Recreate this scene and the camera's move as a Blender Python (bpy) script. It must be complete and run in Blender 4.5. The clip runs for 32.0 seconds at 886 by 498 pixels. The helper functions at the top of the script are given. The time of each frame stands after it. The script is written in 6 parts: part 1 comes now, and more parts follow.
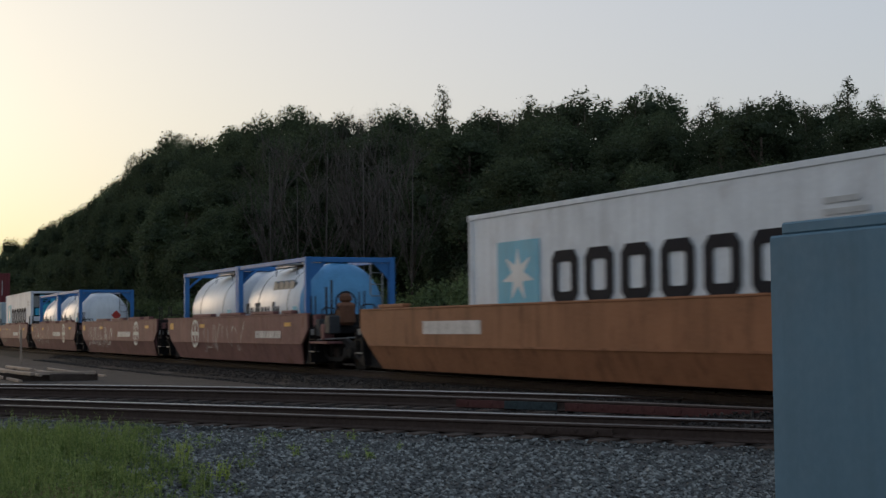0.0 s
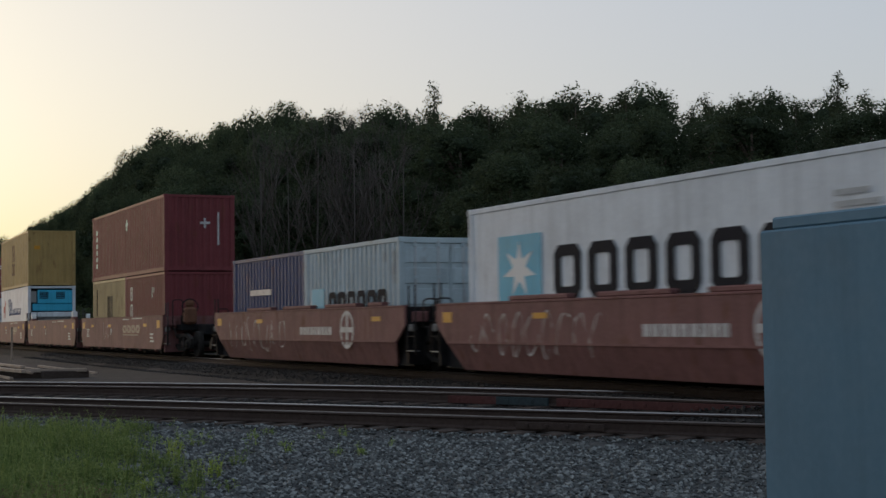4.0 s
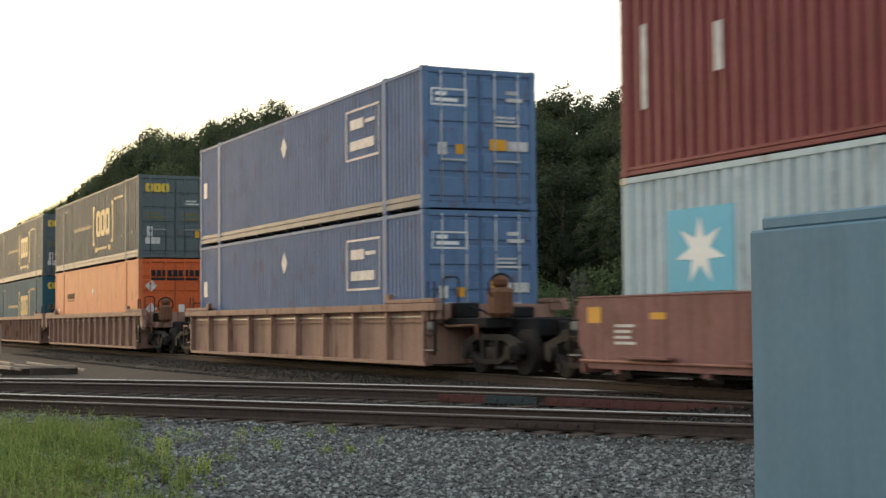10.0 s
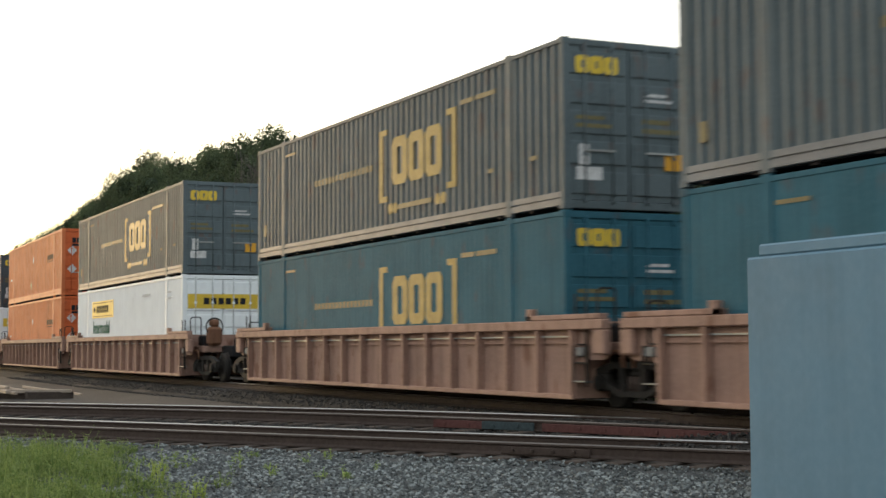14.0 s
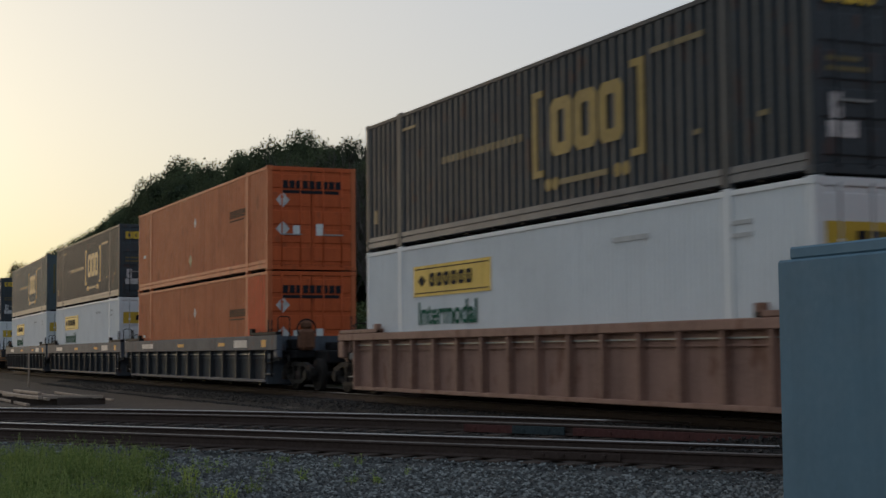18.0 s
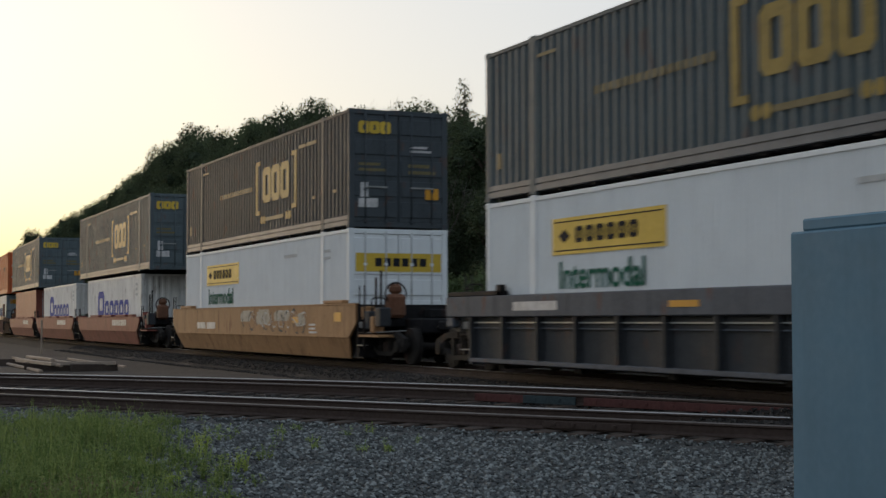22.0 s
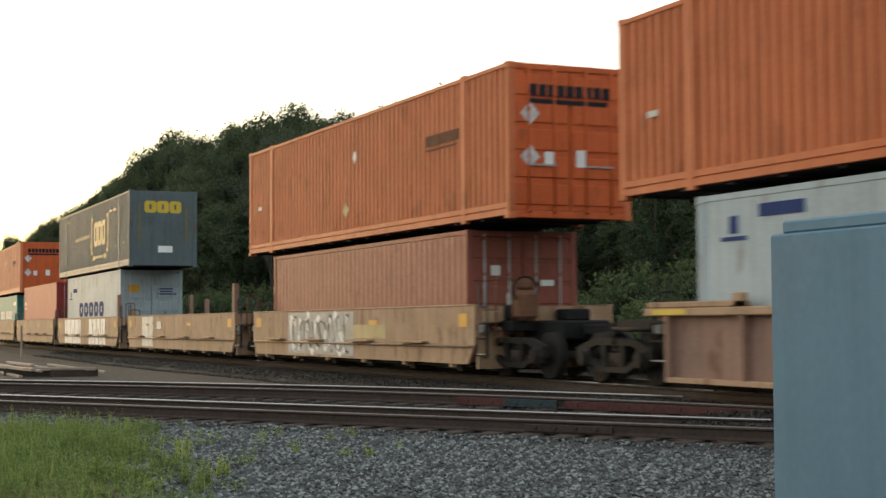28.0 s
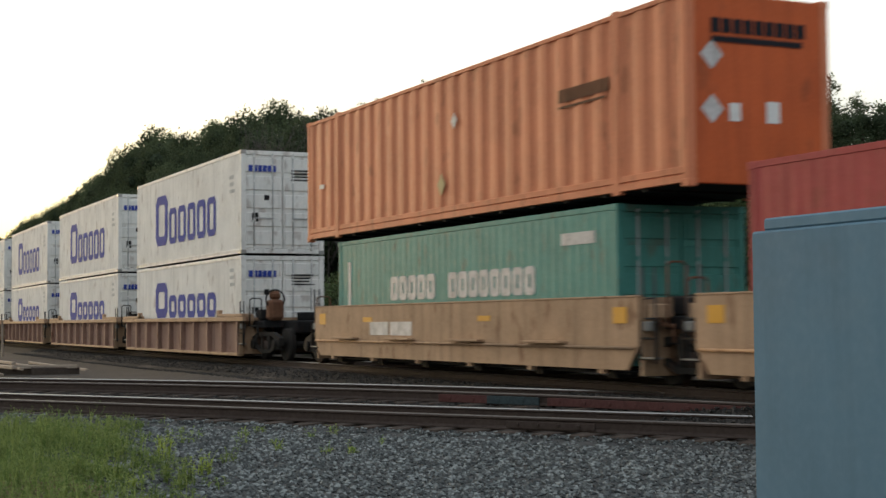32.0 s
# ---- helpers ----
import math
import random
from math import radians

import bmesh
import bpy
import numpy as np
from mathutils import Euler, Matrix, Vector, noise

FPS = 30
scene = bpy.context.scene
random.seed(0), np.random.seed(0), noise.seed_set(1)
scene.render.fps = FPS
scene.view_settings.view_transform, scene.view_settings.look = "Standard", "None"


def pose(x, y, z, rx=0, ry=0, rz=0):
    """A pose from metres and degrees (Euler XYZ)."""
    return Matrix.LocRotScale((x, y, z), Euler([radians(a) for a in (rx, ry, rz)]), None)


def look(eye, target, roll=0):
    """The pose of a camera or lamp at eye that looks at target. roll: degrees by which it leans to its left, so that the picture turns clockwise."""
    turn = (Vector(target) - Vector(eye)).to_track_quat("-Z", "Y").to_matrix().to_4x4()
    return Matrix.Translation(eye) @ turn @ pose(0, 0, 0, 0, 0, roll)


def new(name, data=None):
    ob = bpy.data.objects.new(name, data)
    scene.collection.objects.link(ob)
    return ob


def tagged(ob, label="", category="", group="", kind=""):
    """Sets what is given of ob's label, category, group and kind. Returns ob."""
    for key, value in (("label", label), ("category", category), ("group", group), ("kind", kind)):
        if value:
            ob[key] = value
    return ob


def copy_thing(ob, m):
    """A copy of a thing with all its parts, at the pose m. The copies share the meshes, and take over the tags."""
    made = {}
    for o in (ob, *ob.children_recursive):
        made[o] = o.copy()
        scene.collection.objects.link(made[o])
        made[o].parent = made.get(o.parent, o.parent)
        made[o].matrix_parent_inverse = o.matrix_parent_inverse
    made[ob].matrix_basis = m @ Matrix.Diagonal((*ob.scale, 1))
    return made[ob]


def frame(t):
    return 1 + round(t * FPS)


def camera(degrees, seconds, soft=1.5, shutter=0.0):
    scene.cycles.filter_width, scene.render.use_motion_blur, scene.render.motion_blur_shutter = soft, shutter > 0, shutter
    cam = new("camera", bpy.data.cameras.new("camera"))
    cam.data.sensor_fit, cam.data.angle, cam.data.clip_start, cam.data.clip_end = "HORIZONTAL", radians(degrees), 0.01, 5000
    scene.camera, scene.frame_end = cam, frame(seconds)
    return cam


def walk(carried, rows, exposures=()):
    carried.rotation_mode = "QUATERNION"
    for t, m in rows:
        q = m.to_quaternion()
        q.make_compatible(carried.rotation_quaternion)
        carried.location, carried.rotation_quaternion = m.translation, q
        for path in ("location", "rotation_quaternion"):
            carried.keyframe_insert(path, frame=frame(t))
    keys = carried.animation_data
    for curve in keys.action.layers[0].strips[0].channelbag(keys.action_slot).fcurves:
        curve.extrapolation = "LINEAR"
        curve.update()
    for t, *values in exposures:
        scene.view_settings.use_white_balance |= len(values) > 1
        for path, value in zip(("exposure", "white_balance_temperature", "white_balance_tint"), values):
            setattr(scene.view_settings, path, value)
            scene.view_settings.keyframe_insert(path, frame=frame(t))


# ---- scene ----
# World: x runs along the train's track in its direction of travel, y away from the camera, z = 0 at the top of that track's rails.
cam = camera(32.98, 32.0, soft=1.5, shutter=0.3)
EYE = (0.0, 0.0, 1.0)


def aim(yaw, pitch, roll):
    return pose(*EYE, 90 + pitch, 0, yaw) @ pose(0, 0, 0, 0, 0, roll)


LOOKS = """0.0 65.68 2.98 -0.56;0.5 65.93 3.08 -0.57;1.0 65.78 2.98 -0.59;1.5 65.55 2.84 -0.57;2.0 65.66 2.78 -0.42;2.5 65.52 2.86 -0.37
3.0 65.31 2.97 -0.62;3.5 65.35 2.81 -0.77;5.5 65.35 2.91 -0.67;6.0 65.52 2.98 -0.61;6.5 65.39 2.79 -0.55;7.0 65.16 2.54 -0.50
7.5 65.55 2.54 -0.73;8.0 65.48 2.76 -0.71;8.5 65.45 2.85 -0.58;9.0 65.44 2.76 -0.51;9.5 65.42 2.73 -0.55;10.0 64.96 2.76 -0.49
10.5 64.66 2.92 -0.61;11.0 64.96 3.08 -0.66;11.5 64.85 3.23 -0.37;12.0 64.89 3.27 -0.34;12.5 64.65 3.44 -0.62;13.0 64.67 3.68 -0.52
13.5 64.99 3.70 -0.39;14.0 64.84 3.73 -0.27;14.5 64.63 3.91 -0.11;15.0 64.59 4.17 -0.01;15.5 64.73 4.30 -0.10;17.5 65.83 4.06 -0.54
18.0 65.97 3.91 -0.49;18.5 66.30 3.79 -0.43;19.0 66.68 3.89 -0.38;19.5 67.06 3.86 -0.34;20.0 67.01 3.65 -0.49;20.5 66.84 3.49 -0.41
21.0 66.67 3.08 -0.08;21.5 66.69 2.94 -0.06;22.0 66.44 2.74 -0.08;22.5 66.16 2.81 -0.36;23.0 66.01 2.97 -0.47;23.5 66.07 3.20 -0.47
24.0 65.80 3.33 -0.54;24.5 65.91 3.16 -0.71;26.5 65.97 2.86 -0.25;27.0 65.43 2.86 -0.26;27.5 65.72 2.80 -0.32;28.0 65.71 2.88 -0.33
28.5 65.95 2.81 -0.36;29.0 65.73 2.79 -0.42;29.5 65.76 2.84 -0.61;30.0 65.65 2.82 -0.59;30.5 65.81 2.85 -0.57;31.0 65.34 2.97 -0.56
31.5 65.52 2.88 -0.50;32.0 65.03 2.77 -0.41"""
LOOK_ROWS = [[float(v) for v in r.split()] for line in LOOKS.splitlines() for r in line.split(";")]
# seconds, stops, kelvin, tint
EXPOSURES = [(0.0, -1.55, 5850, 10), (3.0, -1.56, 5850, 10), (5.8, -1.62, 5800, 10), (6.9, -1.38, 5900, 9), (8.0, -1.16, 5900, 9), (8.8, -0.63, 6300, 9), (10.5, -0.20, 6900, 6), (13.0, -0.10, 6900, 6), (14.3, -0.15, 6700, 6), (15.5, -0.73, 6700, 9), (17.3, -1.55, 6100, 9),
             (19.0, -1.65, 5900, 8), (21.2, -1.65, 5800, 8), (22.4, -1.05, 6200, 9), (24.5, -0.75, 6600, 9), (26.5, -0.26, 6800, 5), (30.0, -0.30, 6700, 4), (32.0, -0.60, 6600, 6)]
walk(cam, [(t, aim(a, b, c)) for t, a, b, c in LOOK_ROWS], EXPOSURES)

# ---- sky and sun: dusk, the sun just over the horizon down the line ----
SUN_YAW = 98.5  # degrees to the left of +y
world = bpy.data.worlds.new("world")
scene.world = world
world.use_nodes = True
wn = world.node_tree.nodes
sky = wn.new("ShaderNodeTexSky")
sky.sky_type, sky.sun_disc = "NISHITA", False
sky.sun_elevation, sky.sun_rotation = radians(6.0), radians(-SUN_YAW)
sky.air_density, sky.dust_density, sky.ozone_density = 1.0, 4.0, 1.0
wl = world.node_tree.links
# thin high cloud: the glow over the sunset spreads and pales, the rest of the sky is a dim even grey
hsv = wn.new("ShaderNodeHueSaturation")
hsv.inputs["Saturation"].default_value = 1.12
soften = wn.new("ShaderNodeGamma")
soften.inputs[1].default_value = 0.36
wl.new(sky.outputs[0], hsv.inputs["Color"])
wl.new(hsv.outputs[0], soften.inputs[0])
cloud = wn.new("ShaderNodeMix")
cloud.data_type, cloud.blend_type = "RGBA", "ADD"
cloud.inputs[0].default_value = 1.0
cloud.inputs[7].default_value = (0.25, 0.25, 0.30, 1)
wl.new(soften.outputs[0], cloud.inputs[6])
wl.new(cloud.outputs[2], wn["Background"].inputs[0])
wn["Background"].inputs[1].default_value = 1.0
sun = new("sun", bpy.data.lights.new("sun", "SUN"))
sun.data.energy, sun.data.angle, sun.data.color = 1.4, radians(10), (1.0, 0.68, 0.40)
sx, sy = -math.sin(radians(SUN_YAW)), math.cos(radians(SUN_YAW))
sun.matrix_world = look((sx * 100, sy * 100, 100 * math.tan(radians(6))), (0, 0, 0))

# ---- the train's path ----
SPEED = 17.25
CURVE_FROM, CURVE = -45.0, 4e-4
CENTRE = 13.6
X_FAR = -140.0


def track_y(x):
    """Sideways place of the track's centre line at x: straight past the camera, a wide curve far off."""
    if x > CURVE_FROM:
        return CENTRE
    a = max(x, X_FAR) - CURVE_FROM
    y = CENTRE + CURVE * a * a
    if x < X_FAR:
        y += 2 * CURVE * a * (x - X_FAR)
    return y


def on_track(x, z=0.0):
    slope = (track_y(x + 7) - track_y(x - 7)) / 14
    return pose((x), (track_y(x + 6) + track_y(x - 6)) / 2, z, 0, 0, math.degrees(math.atan(slope)))


moving = []  # (thing, its x at 0 s, its height over the rails)


def motions():
    for ob, x0, z in moving:
        times = {0.0, 32.0}
        for x in (-180, -155, -140, -125, -110, -95, -80, -65, -52, -38):
            t = round((x - x0) / SPEED * FPS) / FPS
            if 0.2 < t < 31.8:
                times.add(t)
        walk(ob, [(t, on_track(x0 + SPEED * t, z)) for t in sorted(times)])
    rolled = {}
    for ob in [o for o in scene.objects if o.name.startswith("wheelset")]:
        dx = round(ob.matrix_basis.translation.x, 2)
        if dx not in rolled:
            rolled[dx] = ob
            walk(ob, [(k / 30, pose(dx, 0, WHEEL, 0, math.degrees(SPEED * k / 30 / WHEEL), 0)) for k in range(961)])
        else:
            keys = ob.animation_data_create()
            ob.rotation_mode = "QUATERNION"
            keys.action = rolled[dx].animation_data.action
            keys.action_slot = rolled[dx].animation_data.action_slot

# ---- materials ----
def material(name, col, rough=0.55, metal=0.0, wear=0.35, scale=1.2, rust=0.0, streak=0.25, bump=0.15, fine=18.0, other=None, spec=0.2):
    """Paint, stone or wood: a base colour broken up at two scales, with runs, rust spots and fine relief."""
    m = bpy.data.materials.new(name)
    m.use_nodes = True
    nt = m.node_tree
    n, ln = nt.nodes, nt.links
    b = n["Principled BSDF"]
    b.inputs["Metallic"].default_value, b.inputs["Specular IOR Level"].default_value = metal, spec
    co, info = n.new("ShaderNodeTexCoord"), n.new("ShaderNodeObjectInfo")
    off = n.new("ShaderNodeVectorMath")
    off.operation = "MULTIPLY_ADD"
    ln.new(info.outputs["Random"], off.inputs[0])
    off.inputs[1].default_value = (37.0, 11.0, 23.0)
    ln.new(co.outputs["Object"], off.inputs[2])

    def noisy(s, stretch=(1, 1, 1), detail=5.0):
        mp, t = n.new("ShaderNodeMapping"), n.new("ShaderNodeTexNoise")
        mp.inputs["Scale"].default_value = stretch
        t.inputs["Scale"].default_value, t.inputs["Detail"].default_value = s, detail
        ln.new(off.outputs[0], mp.inputs[0])
        ln.new(mp.outputs[0], t.inputs["Vector"])
        return t.outputs["Fac"]

    def ramp(src, lo, hi):
        r = n.new("ShaderNodeMapRange")
        r.inputs[1].default_value, r.inputs[2].default_value = lo, hi
        ln.new(src, r.inputs[0])
        return r.outputs[0]

    def mix(fac, a, c, amount=1.0, how="MIX"):
        x = n.new("ShaderNodeMix")
        x.data_type, x.blend_type = "RGBA", how
        if fac is not None:
            s = n.new("ShaderNodeMath")
            s.operation = "MULTIPLY"
            s.inputs[1].default_value = amount
            ln.new(fac, s.inputs[0])
            ln.new(s.outputs[0], x.inputs[0])
        for i, v in ((6, a), (7, c)):
            if isinstance(v, tuple):
                x.inputs[i].default_value = (*v, 1)
            else:
                ln.new(v, x.inputs[i])
        return x.outputs[2]

    dark = tuple(c * 0.55 for c in col)
    pale = other or tuple(min(1, c * 1.25 + 0.02) for c in col)
    c = mix(ramp(noisy(scale), 0.35, 0.7), col, dark, wear)
    c = mix(ramp(noisy(fine), 0.4, 0.75), c, pale, wear * 0.7)
    if streak:
        c = mix(ramp(noisy(2.2, (3.0, 3.0, 0.16)), 0.5, 0.75), c, tuple(v * 0.4 for v in col), streak)
    if rust:
        c = mix(ramp(noisy(3.1, (1, 1, 0.45), 9), 0.6, 0.68), c, (0.13, 0.05, 0.025), rust)
    ln.new(c, b.inputs["Base Color"])
    r = n.new("ShaderNodeMapRange")
    r.inputs[3].default_value, r.inputs[4].default_value = max(0.05, rough - 0.12), min(1, rough + 0.15)
    ln.new(noisy(fine * 0.4), r.inputs[0])
    ln.new(r.outputs[0], b.inputs["Roughness"])
    if bump:
        bp = n.new("ShaderNodeBump")
        bp.inputs["Strength"].default_value, bp.inputs["Distance"].default_value = bump, 0.02
        ln.new(noisy(fine * 1.7), bp.inputs["Height"])
        ln.new(bp.outputs[0], b.inputs["Normal"])
    return m


def leafy(name, col, tip, through_light=0.25):
    m = bpy.data.materials.new(name)
    m.use_nodes = True
    n, ln = m.node_tree.nodes, m.node_tree.links
    b = n["Principled BSDF"]
    g = n.new("ShaderNodeNewGeometry")
    oi = n.new("ShaderNodeObjectInfo")
    x = n.new("ShaderNodeMix")
    x.data_type = "RGBA"
    ln.new(g.outputs["Random Per Island"], x.inputs[0])
    x.inputs[6].default_value, x.inputs[7].default_value = (*col, 1), (*tip, 1)
    h = n.new("ShaderNodeHueSaturation")
    mr = n.new("ShaderNodeMapRange")
    mr.inputs[3].default_value, mr.inputs[4].default_value = 0.7, 1.3
    ln.new(oi.outputs["Random"], mr.inputs[0])
    ln.new(mr.outputs[0], h.inputs["Value"])
    ln.new(x.outputs[2], h.inputs["Color"])
    ln.new(h.outputs[0], b.inputs["Base Color"])
    b.inputs["Roughness"].default_value = 0.75
    b.inputs["Specular IOR Level"].default_value = 0.15
    t = n.new("ShaderNodeBsdfTranslucent")
    ln.new(h.outputs[0], t.inputs[0])
    s = n.new("ShaderNodeMixShader")
    s.inputs[0].default_value = through_light
    ln.new(b.outputs[0], s.inputs[1])
    ln.new(t.outputs[0], s.inputs[2])
    ln.new(s.outputs[0], n["Material Output"].inputs[0])
    return m


def speck(name, a, b2, rough=0.9):
    """Loose stones: each one its own grey."""
    m = bpy.data.materials.new(name)
    m.use_nodes = True
    n, ln = m.node_tree.nodes, m.node_tree.links
    g, r = n.new("ShaderNodeNewGeometry"), n.new("ShaderNodeValToRGB")
    e = r.color_ramp.elements
    e[0].color, e[1].color = (*a, 1), (*b2, 1)
    k = r.color_ramp.elements.new(0.55)
    k.color = (*[(p * 1.2 + q * 0.5) / 2 for p, q in zip(a, b2)], 1)
    ln.new(g.outputs["Random Per Island"], r.inputs[0])
    ln.new(r.outputs[0], n["Principled BSDF"].inputs["Base Color"])
    n["Principled BSDF"].inputs["Roughness"].default_value = rough
    return m


PAINTS = dict(
    csx=(0.094, 0.117, 0.126), csx_dark=(0.056, 0.066, 0.074), jb=(0.74, 0.75, 0.75), orange=(0.54, 0.15, 0.058), orange_end=(0.52, 0.105, 0.03), maroon=(0.20, 0.045, 0.05), red=(0.185, 0.045, 0.05),
    mustard=(0.43, 0.295, 0.11), reefer=(0.69, 0.72, 0.75), blue=(0.10, 0.17, 0.30), brown=(0.27, 0.085, 0.06), cosco=(0.36, 0.42, 0.45),
    maersk=(0.44, 0.52, 0.55), crimson=(0.36, 0.055, 0.055), teal=(0.07, 0.25, 0.22), matson=(0.74, 0.72, 0.69), navy=(0.035, 0.065, 0.16),
    salmon=(0.60, 0.20, 0.10), sand=(0.44, 0.34, 0.17), slate=(0.035, 0.11, 0.145), fresh_red=(0.78, 0.10, 0.03))
PAINT = {k: material("paint_" + k, v, rough=0.6, spec=0.2, wear=0.42, rust=0.35 if k not in ("jb", "reefer") else 0.12, streak=0.34) for k, v in PAINTS.items()}
PAINT["slate"] = material("paint_smooth_slate", PAINTS["slate"], rough=0.7, spec=0.06, wear=0.4, rust=0.25, streak=0.3)
PAINT["jb"] = material("paint_clean_white", PAINTS["jb"], rough=0.6, spec=0.12, wear=0.16, rust=0.05, streak=0.1, bump=0.05)
CARS = dict(
    rust_orange=(0.29, 0.125, 0.06), bnsf=(0.21, 0.098, 0.092), tan=(0.31, 0.185, 0.142), flat_tan=(0.41, 0.262, 0.165), grey=(0.095, 0.105, 0.125),
    yellow=(0.36, 0.20, 0.095), redbrown=(0.25, 0.085, 0.065))
CARP = {k: material("car_" + k, v, rough=0.7, spec=0.15, wear=0.6, rust=0.6, streak=0.62, bump=0.25) for k, v in CARS.items()}
STEEL_DARK = material("steel_dark", (0.015, 0.014, 0.015), rough=0.75, wear=0.5, rust=0.12, spec=0.14)
STEEL_GREY = material("steel_grey", (0.30, 0.30, 0.29), rough=0.45, metal=0.4, wear=0.4, rust=0.2)
ALU = material("bare_rail_metal", (0.165, 0.172, 0.18), rough=0.55, metal=0.0, wear=0.5, rust=0.08)
WHITE = material("white_mark", (0.72, 0.72, 0.70), wear=0.4, streak=0.2)
CHALK = material("chalk_paint", (0.55, 0.53, 0.52), wear=0.8, scale=5.0, streak=0.5)
BLACK = material("black_mark", (0.02, 0.02, 0.025), wear=0.3, rough=0.85, spec=0.12)
ROD = material("bright_lock_rod", (0.42, 0.42, 0.42), rough=0.5, wear=0.4, rust=0.2)
YELLOW = material("yellow_mark", (0.62, 0.42, 0.05), wear=0.4)
GOLD = material("gold_mark", (0.27, 0.19, 0.042), wear=0.6, scale=3)
DIMGOLD = material("dim_gold_mark", (0.155, 0.127, 0.058), wear=0.6, scale=4)
SKYBLUE = material("blue_mark", (0.10, 0.42, 0.58), wear=0.3)
CYAN = material("cyan_paint", (0.07, 0.42, 0.62), wear=0.3, rough=0.45)
INDIGO = material("indigo_mark", (0.035, 0.06, 0.30), wear=0.2, rough=0.8, spec=0.15)
NAVYMARK = material("navy_mark", (0.03, 0.05, 0.15), wear=0.3, rough=0.85, spec=0.12)
GREEN = material("green_mark", (0.012, 0.10, 0.06), wear=0.2, rough=0.85, spec=0.12)
ORANGEMARK = material("orange_mark", (0.62, 0.30, 0.03), wear=0.3)
REDMARK = material("red_mark", (0.42, 0.05, 0.04), wear=0.3)
RAIL_SIDE = material("rail_rust", (0.056, 0.038, 0.031), rough=0.8, wear=0.6, scale=4, streak=0)
RAIL_TOP = material("rail_polished", (0.42, 0.40, 0.375), rough=0.3, metal=1.0, wear=0.15, streak=0)
RAIL_DULL = material("rail_worn", (0.16, 0.14, 0.125), rough=0.45, metal=0.8, wear=0.4, streak=0)
TRUCK = material("truck_casting", (0.024, 0.021, 0.019), rough=0.8, wear=0.6, scale=3, rust=0.25, spec=0.14, other=(0.05, 0.042, 0.035))
BRAKE = material("brake_stand_rust", (0.15, 0.07, 0.04), rough=0.8, wear=0.6, scale=4, rust=0.3, streak=0.3)
STEP = material("pale_step_steel", (0.20, 0.19, 0.18), rough=0.5, wear=0.6, scale=5, rust=0.35)
TIE = material("tie_wood", (0.07, 0.052, 0.042), rough=0.9, wear=0.6, scale=3, streak=0, bump=0.6)
PLANK = material("weathered_timber", (0.36, 0.285, 0.225), rough=0.85, wear=0.6, scale=3, streak=0, bump=0.5)
CABINET = material("cabinet_blue", (0.100, 0.192, 0.264), rough=0.65, spec=0.2, wear=0.26, scale=1.7, streak=0.2, rust=0.0, bump=0.02)
SILVER = material("silver_spray", (0.33, 0.33, 0.33), wear=0.7, scale=3.0, streak=0.4)
TANK = material("tank_cladding", (0.74, 0.76, 0.78), rough=0.45, metal=0.0, wear=0.25)
DOMEBLUE = material("tank_dome_blue", (0.14, 0.36, 0.62), wear=0.3)
TANKBLUE = material("tank_frame_blue", (0.05, 0.17, 0.42), wear=0.3)
PRINT = material("dark_print", (0.07, 0.075, 0.08), wear=0.3, rough=0.8, spec=0.15)
WORN = material("worn_brown_print", (0.14, 0.068, 0.038), wear=0.6, scale=4, rough=0.8, spec=0.15)
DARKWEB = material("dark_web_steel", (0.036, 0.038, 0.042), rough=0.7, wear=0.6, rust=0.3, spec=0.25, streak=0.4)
PALE_MARK = material("pale_grey_print", (0.50, 0.50, 0.49), wear=0.5, scale=4, rough=0.8, spec=0.1)
FADED_WHITE = material("thin_white_spray", (0.50, 0.43, 0.34), wear=0.8, scale=5.0, streak=0.5, rough=0.8, spec=0.1)
EMBLEM = material("grey_print", (0.20, 0.21, 0.21), wear=0.4, scale=3)
GROUND = material("yard_dirt", (0.056, 0.046, 0.039), rough=0.95, wear=0.6, scale=0.35, fine=9, streak=0, bump=0.9, other=(0.10, 0.083, 0.072))
FOREST = material("forest_floor", (0.035, 0.045, 0.02), rough=0.95, wear=0.6, scale=0.2, fine=3, streak=0)
# near-black bed colour carries the shade beneath and beside the cars
TRACKBED = material("oily_track_bed", (0.017, 0.015, 0.014), rough=0.95, wear=0.6, scale=0.8, fine=9, streak=0, bump=0.9, other=(0.034, 0.03, 0.027))
DARKSTONE = speck("cinder_stone", (0.018, 0.016, 0.014), (0.06, 0.052, 0.047))
STONE = speck("ballast_stone", (0.042, 0.045, 0.045), (0.275, 0.29, 0.28))
BALLAST = material("ballast_bed", (0.075, 0.076, 0.074), rough=0.95, wear=0.7, scale=6.0, fine=30, streak=0, bump=1.0, other=(0.115, 0.12, 0.124))
BARK = material("bark", (0.11, 0.085, 0.065), rough=0.9, wear=0.5, scale=3, streak=0.3, bump=0.6)
DEADWOOD = material("bare_grey_wood", (0.095, 0.082, 0.072), rough=0.9, wear=0.4, scale=2, streak=0.2)
LEAF = leafy("leaves", (0.045, 0.062, 0.034), (0.08, 0.104, 0.054), 0.4)
LEAF_FIR = leafy("needles", (0.042, 0.054, 0.03), (0.072, 0.086, 0.044), 0.4)
# darker green than the leaves: a crown's inner shade as colour
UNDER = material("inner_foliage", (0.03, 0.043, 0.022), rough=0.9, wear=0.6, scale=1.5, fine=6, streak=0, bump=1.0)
GRASS = leafy("weeds", (0.105, 0.17, 0.045), (0.30, 0.365, 0.12), 0.45)
